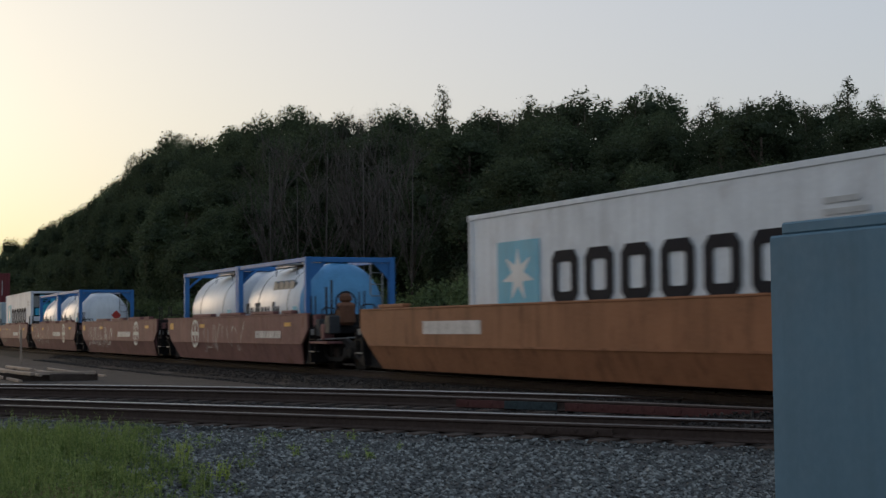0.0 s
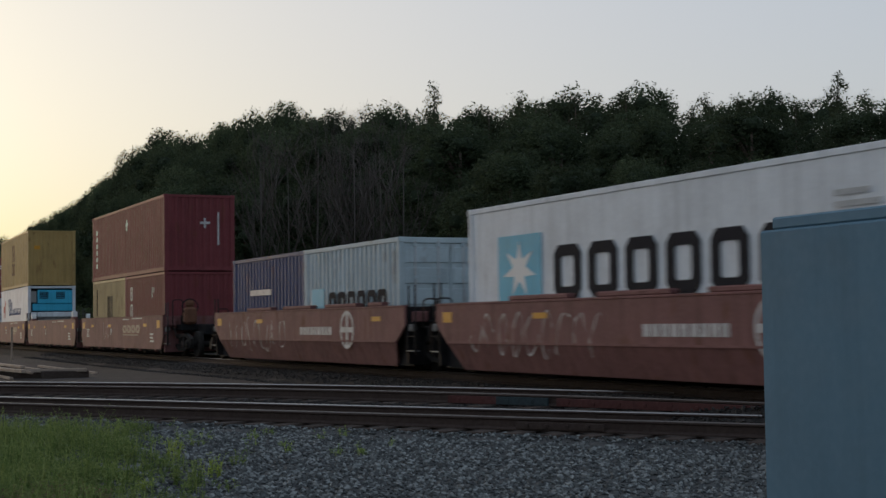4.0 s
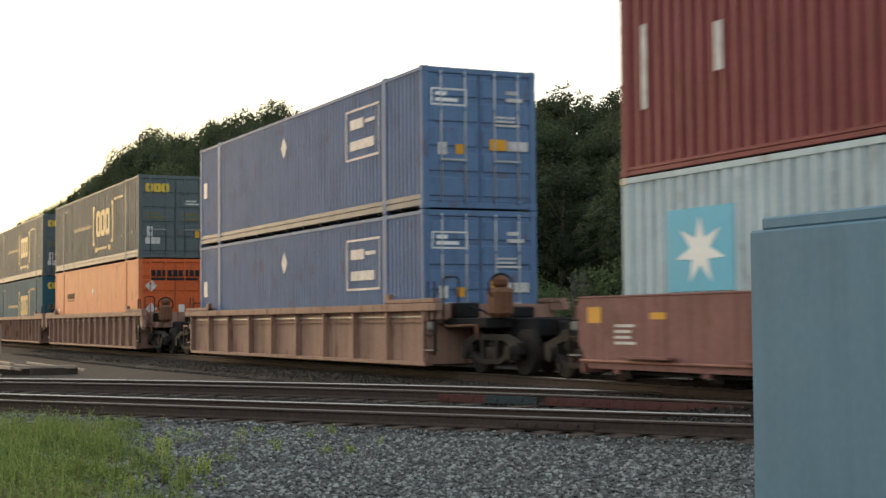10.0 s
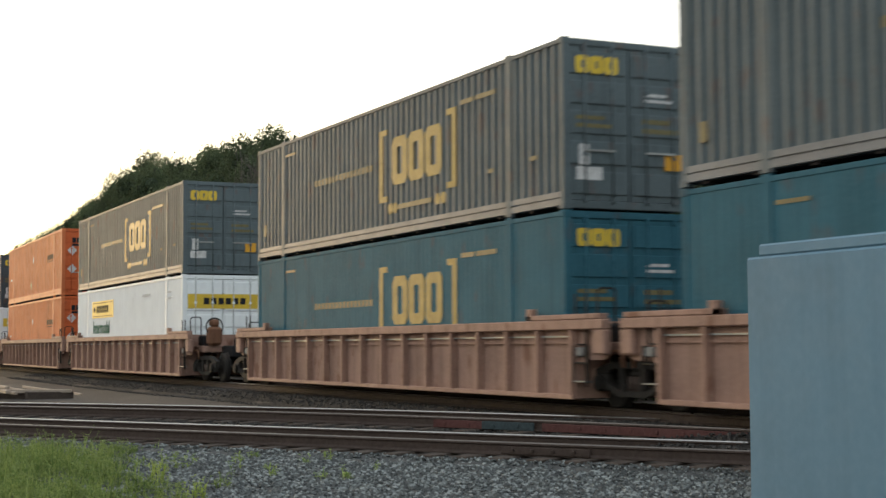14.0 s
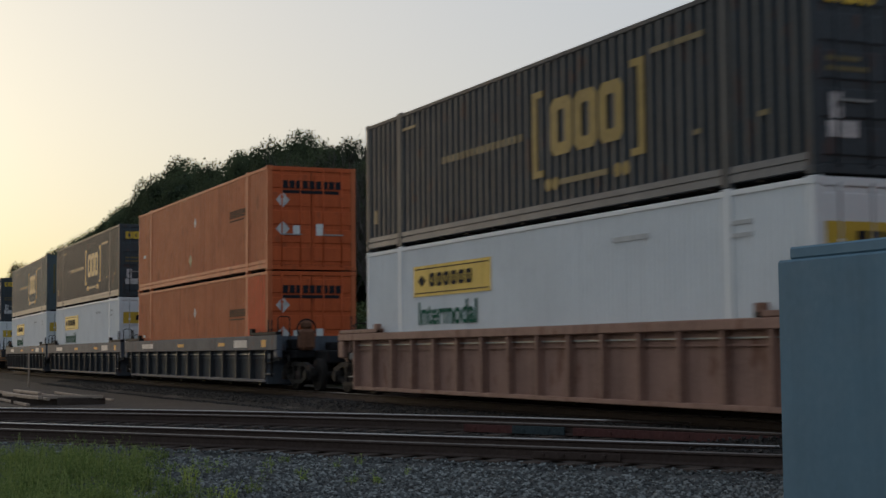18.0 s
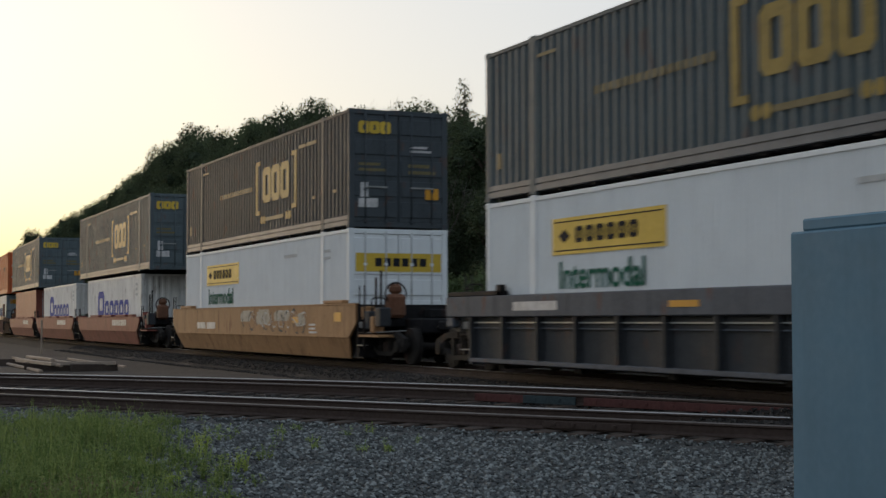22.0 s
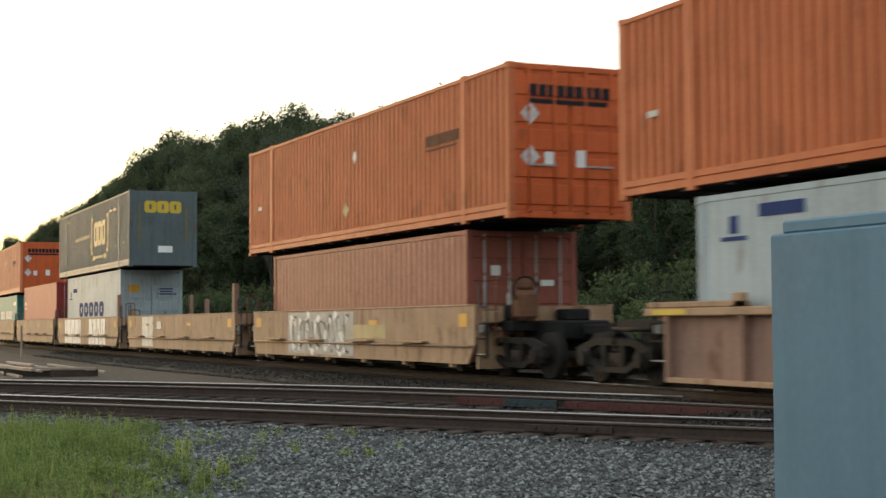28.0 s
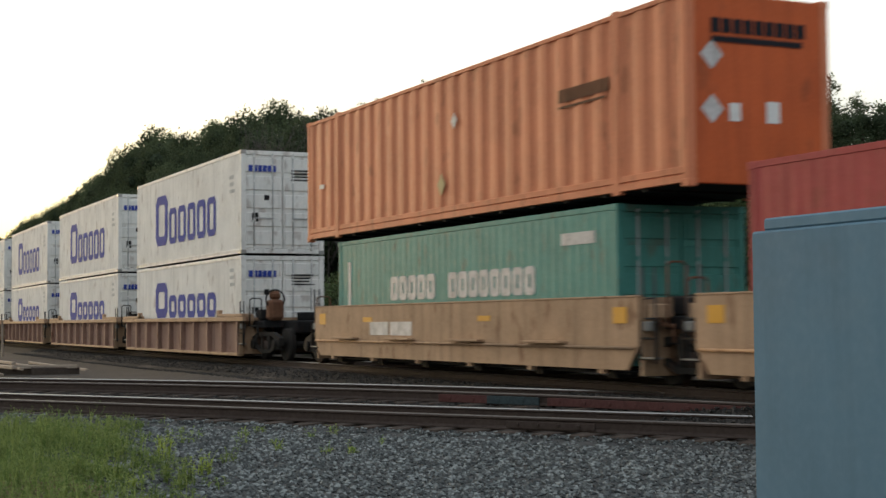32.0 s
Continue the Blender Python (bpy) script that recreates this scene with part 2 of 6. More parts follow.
YELLOWGREEN = leafy("yellow_green_weed", (0.22, 0.30, 0.06), (0.40, 0.46, 0.10), 0.4)
DRY = leafy("dry_stalks", (0.16, 0.12, 0.07), (0.30, 0.24, 0.14), 0.3)
LEAF_LIGHT = leafy("shrub_leaves", (0.066, 0.095, 0.044), (0.11, 0.15, 0.066), 0.4)


# ---- building blocks ----
def part(name, bm, mt, parent, label="", where=None):
    me = bpy.data.meshes.new(name)
    bm.to_mesh(me)
    bm.free()
    for m in mt if isinstance(mt, (list, tuple)) else [mt]:
        me.materials.append(m)
    ob = new(name, me)
    ob.parent = parent
    if where is not None:
        ob.matrix_basis = where
    if label:
        ob["label"] = label
    if name in ("stencil", "route_stencil", "rod_keeper", "safety_mark", "side_foot", "underframe"):
        ob["kind"] = "stuff"
    return ob


def same(src, parent, where):
    """Another object on the same mesh."""
    ob = new(src.name.split(".")[0], src.data)
    ob.parent = parent
    ob.matrix_basis = where
    return ob


def box(bm, x0, x1, y0, y1, z0, z1, bev=0.0):
    v = [bm.verts.new((x, y, z)) for x in (x0, x1) for y in (y0, y1) for z in (z0, z1)]
    f = [bm.faces.new([v[i] for i in q]) for q in ((0, 1, 3, 2), (4, 6, 7, 5), (0, 4, 5, 1), (2, 3, 7, 6), (0, 2, 6, 4), (1, 5, 7, 3))]
    if bev:
        bmesh.ops.bevel(bm, geom=list({e for q in f for e in q.edges}), offset=bev, segments=1, affect="EDGES")
    return bm


def boxes(*dims, bev=0.0):
    bm = bmesh.new()
    for d in dims:
        box(bm, *d, bev=bev)
    return bm


def prism(pts, y0, y1):
    """An outline of (x, z) points pushed from y0 to y1."""
    bm = bmesh.new()
    a = [bm.verts.new((x, y0, z)) for x, z in pts]
    b = [bm.verts.new((x, y1, z)) for x, z in pts]
    bm.faces.new(a)
    bm.faces.new(b[::-1])
    for i in range(len(pts)):
        j = (i + 1) % len(pts)
        bm.faces.new((a[j], a[i], b[i], b[j]))
    bmesh.ops.recalc_face_normals(bm, faces=bm.faces[:])
    return bm


def extrude_x(profile, x0, x1):
    """An outline of (y, z) points pushed from x0 to x1."""
    bm = bmesh.new()
    a, b = [[bm.verts.new((x, y, z)) for y, z in profile] for x in (x0, x1)]
    bm.faces.new(a)
    bm.faces.new(b[::-1])
    for i in range(len(profile)):
        j = (i + 1) % len(profile)
        bm.faces.new((a[j], a[i], b[i], b[j]))
    bmesh.ops.recalc_face_normals(bm, faces=bm.faces[:])
    return bm


def tube(bm, a, b, r, n=8, r2=None):
    a, b = Vector(a), Vector(b)
    q = (b - a).to_track_quat("Z", "Y").to_matrix()
    rings = []
    for p, rr in ((a, r), (b, r if r2 is None else r2)):
        rings.append([bm.verts.new(p + q @ Vector((rr * math.cos(k * math.tau / n), rr * math.sin(k * math.tau / n), 0))) for k in range(n)])
    for k in range(n):
        j = (k + 1) % n
        bm.faces.new((rings[0][k], rings[0][j], rings[1][j], rings[1][k])).smooth = True
    bm.faces.new(rings[0][::-1])
    bm.faces.new(rings[1])
    return bm


def tubes(*rods, n=6):
    bm = bmesh.new()
    for a, b, r in rods:
        tube(bm, a, b, r, n)
    return bm


def corrugated(x0, x1, y, depth, z0, z1, pitch, out):
    """A pressed steel sheet; out is -1 when it faces -y. The crests lie at y."""
    bm = bmesh.new()
    k = max(1, round((x1 - x0) / pitch))
    p = (x1 - x0) / k
    xs = []
    for i in range(k):
        a = x0 + i * p
        fl = 0.13 if depth > 0.04 else 0.2
        xs += [(a, 0), (a + (0.5 - fl) * p, 0), (a + 0.5 * p, 1), (a + (1 - fl) * p, 1)]
    xs.append((x1, 0))
    cols = [[bm.verts.new((x, y - out * depth * d, z)) for z in (z0, z1)] for x, d in xs]
    for a, b in zip(cols, cols[1:]):
        f = (a[0], b[0], b[1], a[1])
        bm.faces.new(f if out < 0 else f[::-1])
    return bm


def ribbed_end(x, w, depth, z0, z1, pitch, inset):
    """The closed pressed-steel end of a container, facing +x."""
    bm = bmesh.new()
    k = round((w - 2 * inset) / pitch)
    p = (w - 2 * inset) / k
    ys = []
    for i in range(k):
        a = -w / 2 + inset + i * p
        ys += [(a, 0), (a + 0.36 * p, 0), (a + 0.5 * p, 1), (a + 0.86 * p, 1)]
    ys.append((w / 2 - inset, 0))
    cols = [[bm.verts.new((x - depth * d, y, z)) for z in (z0, z1)] for y, d in ys]
    for a, b in zip(cols, cols[1:]):
        bm.faces.new((a[0], b[0], b[1], a[1]))
    return bm


def side_marks(rects, y, thick=0.006):
    """Flat painted shapes on the side that faces -y."""
    return boxes(*[(a, b, y - thick, y, c, d) for a, b, c, d in rects])


def end_marks(rects, x, thick=0.006):
    return boxes(*[(x, x + thick, a, b, c, d) for a, b, c, d in rects])


def each(name, how, rects, at, mt, th):
    """Every painted rectangle a part of its own."""
    for r in rects:
        part(name, how([r], at), mt, th)


def ring_block(w, h, st):
    """One hollow block with cut corners, as a single piece lying in the x-z plane."""
    bm = bmesh.new()
    sv = min(st * 0.8, h * 0.28)

    def loop(a, b, c, d, cut, yy):
        k = min(cut, (b - a) * 0.45, (d - c) * 0.45)
        return [bm.verts.new((x, yy, z)) for x, z in ((a + k, c), (b - k, c), (b, c + k), (b, d - k), (b - k, d), (a + k, d), (a, d - k), (a, c + k))]
    o0, i0, o1, i1 = [loop(*q, yy) for yy in (0.0, -0.006) for q in ((0, w, 0, h, w * 0.16), (st, w - st, sv, h - sv, w * 0.05))]
    for k in range(8):
        j = (k + 1) % 8
        bm.faces.new((o1[k], o1[j], i1[j], i1[k]))
        bm.faces.new((o0[k], o0[j], o1[j], o1[k]))
        bm.faces.new((i1[k], i1[j], i0[j], i0[k]))
    return bm


def word(th, x0, x1, z0, z1, count, y, mt, stroke=0.33, gap=0.2, label="", end=None):
    """A word-sized row of hollow blocks, or of plain bars where it is small, on a side, or on the leading end at x = end (x0 and x1 are then along y)."""
    w = (x1 - x0) / (count + (count - 1) * gap)
    first = None
    for i in range(count):
        a = x0 + i * w * (1 + gap)
        at = pose(a, y, z0) if end is None else pose(end, a, z0, 0, 0, 90)
        if first is None:
            bm = ring_block(w, z1 - z0, w * stroke) if z1 - z0 > 0.26 else boxes((0, w, -0.006, 0.0, 0, z1 - z0))
            first = part("letter_block", bm, mt, th, label, where=at)
        else:
            same(first, th, at)


def bar_lines(x0, x1, z0, z1, rows, rag=0.3, seed=1):
    rnd = random.Random(seed)
    h = (z1 - z0) / rows
    return [(x0, x1 - rnd.random() * rag * (x1 - x0), z0 + i * h + h * 0.25, z0 + i * h + h * 0.75) for i in range(rows)]


def words(name, text, size, mt, parent, where, label):
    cu = bpy.data.curves.new(name, "FONT")
    cu.body, cu.size, cu.extrude, cu.align_x, cu.offset = text, size, 0.003, "LEFT", 0.012
    cu.materials.append(mt)
    ob = new(name, cu)
    ob.parent, ob.matrix_basis = parent, where
    ob["label"] = label
    return ob


SIDE_TEXT = lambda x, y, z: pose(x, y, z, 90, 0, 0)
END_TEXT = lambda x, y, z: pose(x, y, z, 90, 0, 90)


# ---- containers ----
def container(kind):
    """A shipping container on its base; x is its length, -y its side to the near tracks, +x its leading end."""
    s = KINDS[kind]
    L, W, H = s.get("L", 12.192), s.get("W", 2.438), s.get("H", 2.591)
    mt = PAINT[s["paint"]]
    mt_end = PAINT[s.get("end_paint", s["paint"])]
    long_ = L > 16
    th = new("shipping_container")
    tagged(th, s["label"], "container", s.get("group", ""))
    hx, hy = L / 2, W / 2
    rb = 0.30 if long_ else 0.15
    rail_mt = ALU if s.get("bright_rail") else mt
    y_in = hy - 0.035
    low = 0.065 if long_ else 0.018
    # sides
    for sg in (-1, 1):
        if s.get("pitch"):
            bm = corrugated(-hx + 0.14, hx - 0.14, sg * (hy - 0.012), s.get("depth", 0.045), rb, H - 0.09, s["pitch"], sg)
        else:
            bm = boxes((-hx + 0.14, hx - 0.14, sg * (hy - 0.022) if sg > 0 else -hy + 0.022, sg * (hy - 0.06), rb, H - 0.09))
        part("side_panel", bm, mt, th)
        part("top_rail", boxes((-hx + 0.1, hx - 0.1, sg * (hy - 0.002), sg * (hy - 0.09), H - 0.1, H - (0.022 if long_ else 0.006)), bev=0.008), mt, th)
        part("bottom_rail", extrude_x([(sg * (hy - d), z) for d, z in ((0.08, low), (0.007, low), (0.002, low + 0.006), (0.002, rb * 0.56), (0.03, rb * 0.58), (0.03, rb * 0.66), (0.005, rb * 0.68), (0.005, rb - 0.006), (0.011, rb), (0.08, rb))], -hx + 0.1, hx - 0.1), rail_mt, th,
             "bare metal lower rail with reflector strips" if s.get("bright_rail") else "")
        if long_:
            for px in (-hx + 1.98, hx - 1.98):
                part("stacking_post", boxes((px - 0.11, px + 0.11, sg * (hy + 0.004), sg * (hy - 0.09), 0.01, H + 0.012), bev=0.008), mt, th)
    part("roof", boxes((-hx + 0.1, hx - 0.1, -y_in, y_in, H - 0.04, H - 0.015)), mt, th)
    part("underframe", boxes((-hx + 0.1, hx - 0.1, -y_in + 0.05, y_in - 0.05, 0.05, 0.16), *[(x, x + 0.1, -y_in, y_in, 0.015, 0.12) for x in np.arange(-hx + 0.5, hx - 0.5, 1.2)]), STEEL_DARK, th)
    # corners
    post = None
    for sx_ in (-1, 1):
        for sy_ in (-1, 1):
            w = pose(sx_ * (hx - 0.075), sy_ * (hy - 0.075), 0)
            if post is None:
                post = part("corner_post", boxes((-0.075, 0.075, -0.075, 0.075, 0.1, H - 0.1), bev=0.012), mt, th, where=w)
                cast = part("corner_casting", boxes((-0.09, 0.082, -0.083, 0.083, 0, 0.118), bev=0.01), STEEL_GREY if s.get("pale_corner") else mt, th, where=w)
            else:
                same(post, th, w)
                same(cast, th, w)
            same(cast, th, w @ pose(0, 0, H - 0.118))
    # trailing end
    part("closed_end", boxes((-hx + 0.03, -hx + 0.06, -y_in, y_in, 0.12, H - 0.06)), mt, th)
    # leading end
    front = s.get("front", "doors")
    if front == "ribbed":
        part("pressed_end", ribbed_end(hx - 0.02, W, 0.04, 0.14, H - 0.09, 0.25, 0.14), mt_end, th)
        part("end_sill", boxes((hx - 0.09, hx - 0.01, -y_in, y_in, 0.02, 0.15), bev=0.008), mt_end, th)
        part("end_header", boxes((hx - 0.09, hx - 0.01, -y_in, y_in, H - 0.1, H - 0.01), bev=0.008), mt_end, th)
    elif front == "nose":
        part("nose_panel", boxes((hx - 0.08, hx - 0.015, -y_in - 0.01, y_in + 0.01, 0.05, H - 0.03), bev=0.012), mt_end, th)
    elif front == "machine":
        part("end_panel", boxes((hx - 0.5, hx - 0.42, -y_in, y_in, 0.1, H - 0.05)), PAINT["reefer"], th)
        part("recess_back", boxes((hx - 0.415, hx - 0.38, -y_in + 0.06, y_in - 0.06, H * 0.44, H - 0.13)), STEEL_DARK, th)
        unit = part("cooling_unit", boxes((hx - 0.38, hx - 0.05, -0.72, y_in - 0.12, H * 0.68, H - 0.2), (hx - 0.38, hx - 0.09, -0.98, y_in - 0.08, H * 0.55, H * 0.68), bev=0.03), CYAN, th, "cyan refrigeration unit")
        part("fan_housing", boxes((hx - 0.38, hx - 0.16, -1.1, -0.74, H * 0.69, H - 0.24), bev=0.05), STEEL_GREY, th)
        part("shelf", boxes((hx - 0.42, hx - 0.06, -y_in + 0.04, y_in - 0.04, H * 0.44, H * 0.53), bev=0.02), PAINT["reefer"], th)
        for k, yy in enumerate((-0.62, 0.22)):
            grille = part("grille", boxes((hx - 0.052, hx - 0.035, yy, yy + 0.45, H * 0.77, H * 0.9)), BLACK, unit)
            for q in range(4):
                zz = H * 0.77 + 0.045 + q * 0.095
                part("slat", boxes((hx - 0.036, hx - 0.02, yy, yy + 0.45, zz, zz + 0.025)), CYAN, unit)
        part("compressor", boxes((hx - 0.42, hx - 0.12, -0.75, -0.1, 0.25, H * 0.36), (hx - 0.42, hx - 0.16, 0.1, 0.8, 0.25, H * 0.33), bev=0.04), STEEL_DARK, th, "dark compressor and pipes")
        for z0, z1 in ((0.02, 0.16), (H - 0.12, H - 0.01)):
            part("frame_beam", boxes((hx - 0.12, hx - 0.01, -y_in, y_in, z0, z1), bev=0.01), PAINT["reefer"], th)
    else:
        part("door_header", boxes((hx - 0.1, hx - 0.01, -y_in, y_in, H - 0.13, H - 0.01), bev=0.01), mt_end, th)
        part("door_sill", boxes((hx - 0.1, hx - 0.01, -y_in, y_in, 0.02, 0.15), bev=0.01), mt_end, th)
        for sg in (-1, 1):
            a, b = sorted((sg * 0.012, sg * (y_in - 0.06)))
            door = part("door", boxes((hx - 0.07, hx - 0.035, a, b, 0.16, H - 0.14)), mt_end, th)
            rows = 5
            hh = (H - 0.36) / rows
            panel = None
            for q in range(rows):
                w = pose(0, 0, 0.2 + q * hh)
                if panel is None:
                    panel = part("door_panel", boxes((hx - 0.036, hx - 0.008, a + 0.05, b - 0.05, hh * 0.12, hh * 0.88), bev=0.012), mt_end, door, where=w)
                else:
                    same(panel, door, w)
            for yy in ((a + b) / 2 - 0.27, (a + b) / 2 + 0.27):
                part("lock_rod", tubes(((hx - 0.0, yy, 0.1), (hx - 0.0, yy, H - 0.08), 0.019)), ROD if s.get("rods", 1) else mt_end, door)
                part("rod_keeper", boxes(*[(hx - 0.03, hx + 0.016, yy - 0.04, yy + 0.04, z, z + 0.07) for z in (0.14, 0.9, H - 0.9, H - 0.2)]), mt_end, door)
            part("handle", boxes((hx - 0.0, hx + 0.03, (a + b) / 2 - 0.3, (a + b) / 2 + 0.3, 0.98, 1.015)), ROD if s.get("rods", 1) else STEEL_GREY, door)
    s.get("marks", lambda *q: None)(th, L, W, H)
    return th


# markings: makers' and carriers' names stand as plain shapes
def m_csx(th, L, W, H, nose=False):
    y = -W / 2 + 0.010
    x = 2.05
    for sg in (-1, 1):
        e = x + sg * 1.9
        part("bracket", prism([(e, 2.32), (e - sg * 0.42, 2.32), (e - sg * 0.42, 2.2), (e - sg * 0.2, 2.2), (e - sg * 0.2, 0.9), (e - sg * 0.42, 0.9), (e - sg * 0.42, 0.78), (e, 0.78)], y - 0.006, y), GOLD, th, "faded yellow bracket")
        for k in (0, 1):
            d = x + sg * (1.05 + 0.26 * k)
            part("dot", prism([(d + 0.12 * math.cos(q * math.tau / 10), 0.62 + 0.12 * math.sin(q * math.tau / 10)) for q in range(10)], y - 0.006, y), GOLD, th)
    word(th, x - 1.2, x + 1.25, 1.1, 2.1, 3, y, GOLD, 0.34, 0.08, "faded yellow block logo")
    part("underline", side_marks([(x - 0.9, x + 0.75, 0.58, 0.68)], y), DIMGOLD, th)
    word(th, -3.8, -0.25, 1.52, 1.66, 16, y, DIMGOLD, 0.3, 0.6)
    part("route_stencil", side_marks([(4.15, 4.7, 2.31, 2.4), (4.78, 5.6, 2.31, 2.4), (-5.9, -5.2, 2.48, 2.54)], y), DIMGOLD, th)
    part("stencil", side_marks([(5.3, 5.5, 0.88, 0.96), (6.9, 7.15, 0.92, 1.0), (-7.6, -7.42, 0.6, 0.9)], y), DIMGOLD, th)
    xe = L / 2 - 0.006
    if nose:
        word(th, -0.72, 0.68, 2.05, 2.5, 3, 0, YELLOW, 0.4, 0.05, end=xe - 0.006)
        part("placard", end_marks([(-0.2, 0.35, 0.55, 0.8)], xe - 0.006), WHITE, th)
        for a in (-0.95, 0.85):
            part("bracket", end_marks([(a, a + 0.09, 0.9, 2.4)], xe - 0.006), DIMGOLD, th)
    else:
        word(th, -1.05, -0.22, 2.3, 2.6, 3, 0, YELLOW, 0.4, 0.05, end=xe)
        part("route_stencil", end_marks(bar_lines(-1.05, -0.3, 1.35, 1.62, 2) + bar_lines(0.25, 1.0, 1.3, 1.62, 2), xe), DIMGOLD, th)
        part("stencil", end_marks(bar_lines(0.3, 0.9, 1.85, 2.05, 2) + [(-1.05, -0.55, 0.5, 0.72), (-1.0, -0.8, 0.75, 1.1)], xe), CHALK, th)
        part("placard", end_marks([(0.7, 1.05, 0.72, 1.0)], xe), ORANGEMARK, th)


def m_jb(th, L, W, H):
    y = -W / 2 + 0.010
    part("logo", side_marks([(-5.35, -1.6, 1.78, 2.42)], y), YELLOW, th, "yellow name panel with black scroll")
    word(th, -4.5, -2.45, 1.97, 2.25, 6, y - 0.006, BLACK, 0.36, 0.35)
    for z in (1.84, 2.34):
        part("border_line", side_marks([(-5.25, -1.7, z, z + 0.02)], y - 0.006), BLACK, th)
    part("scroll", prism([(-5.1, 2.1), (-4.9, 2.22), (-4.7, 2.1), (-4.9, 1.98)], y - 0.012, y - 0.006), BLACK, th)
    words("lettering", "Intermodal", 0.66, GREEN, th, SIDE_TEXT(-5.13, y - 0.004, 1.2), "green word painted under the yellow panel")
    part("stencil", side_marks([(2.9, 4.0, 2.36, 2.44), (6.1, 6.7, 2.2, 2.26), (6.1, 6.7, 2.38, 2.44)], y), PALE_MARK, th)
    xe = L / 2 - 0.006
    part("logo", end_marks([(-1.12, 1.12, 1.85, 2.3)], xe), YELLOW, th)
    word(th, -0.62, 0.72, 1.98, 2.18, 6, 0, BLACK, 0.36, 0.35, end=xe + 0.008)
    part("stencil", end_marks([(-1.0, -0.5, 0.6, 0.8)], xe), BLACK, th)


def m_orange(th, L, W, H):
    y = -W / 2 + 0.010
    a = -5.2 if KINDS_NOW == "orange_worn" else 4.3
    word(th, a, a + 1.6, 1.7, 1.92, 9, y, WORN, 0.36, 0.25)
    part("underline", side_marks([(a, a + 1.5, 1.6, 1.64)], y), WORN, th)
    part("diamond_placard", prism([(0.2, 1.77), (0.33, 1.93), (0.2, 2.09), (0.07, 1.93)], y - 0.006, y), CHALK, th)
    part("diamond_placard", prism([(-0.4, 0.52), (-0.22, 0.74), (-0.4, 0.96), (-0.58, 0.74)], y - 0.006, y), PAINT["sand"], th)
    part("stencil", side_marks([(-7.25, -6.95, 1.22, 1.32)], y), CHALK, th)
    xe = L / 2 - 0.006
    word(th, -0.85, 0.85, 2.28, 2.5, 9, 0, BLACK, 0.36, 0.25, end=xe)
    part("underline", end_marks([(-0.85, 0.8, 2.14, 2.23)], xe), BLACK, th)
    each("placard", end_marks, [(0.12, 0.36, 0.98, 1.3), (-0.55, -0.35, 0.98, 1.25)], xe, WHITE, th)
    for yy, zz in ((-0.85, 1.95), (-0.85, 1.15)):
        bm = bmesh.new()
        bm.faces.new([bm.verts.new((xe + 0.004, yy + a, zz + b)) for a, b in ((0.2, 0), (0, 0.22), (-0.2, 0), (0, -0.22))])
        part("diamond_placard", bm, CHALK, th)


def m_maersk(th, L, W, H):
    y = -W / 2 + 0.010
    part("logo", side_marks([(-4.85, -3.2, 1.1, 2.3)], y), SKYBLUE, th, "light blue square with a white star")
    pts = []
    for k in range(14):
        r = 0.5 if k % 2 == 0 else 0.2
        a = math.pi / 2 + k * math.tau / 14
        pts.append((-4.02 + r * 1.25 * math.cos(a), 1.68 + r * math.sin(a)))
    bm = prism(pts, y - 0.012, y - 0.006)
    part("star", bm, WHITE, th)
    forty = KINDS_NOW == "maersk_40"
    word(th, -2.5 if forty else -2.75, 4.4 if forty else 3.95, 1.06 if forty else 1.14, 1.98 if forty else 2.04, 6, y, BLACK, 0.26, 0.26, "large black block lettering")
    part("stencil", side_marks(bar_lines(4.6, 5.5, 2.1, 2.4, 2), y), PALE_MARK, th)
    if KINDS_NOW == "maersk_40":
        part("logo", end_marks([(-0.95, -0.6, 1.9, 2.25)], L / 2 - 0.006), SKYBLUE, th)
        part("stencil", end_marks(bar_lines(0.2, 1.0, 2.1, 2.35, 2), L / 2 - 0.006), STEEL_GREY, th)


def m_tex(th, L, W, H):
    xe = L / 2 - 0.006
    word(th, -0.98, -0.45, 2.02, 2.26, 3, 0, WHITE, 0.36, 0.2, end=xe)
    part("stencil", end_marks(bar_lines(0.25, 1.05, 2.05, 2.35, 2) + bar_lines(0.2, 0.5, 1.3, 1.75, 4) + bar_lines(0.62, 1.0, 1.3, 1.75, 5) + [(-0.8, -0.55, 0.75, 1.1), (0.8, 1.0, 0.25, 0.32)], xe), WHITE, th)
    each("placard", end_marks, [(-1.0, -0.62, 1.42, 1.62), (0.78, 0.95, 0.95, 1.08)], xe, ORANGEMARK, th)
    y = -W / 2 + 0.010
    part("stencil", side_marks([(5.2, 5.4, 0.9, 2.3), (-5.5, -5.35, 1.0, 2.3), (-3.6, -3.4, 1.3, 2.0)], y), CHALK, th)
    part("placard", side_marks([(4.9, 5.5, 1.1, 1.32)], y), ORANGEMARK, th)


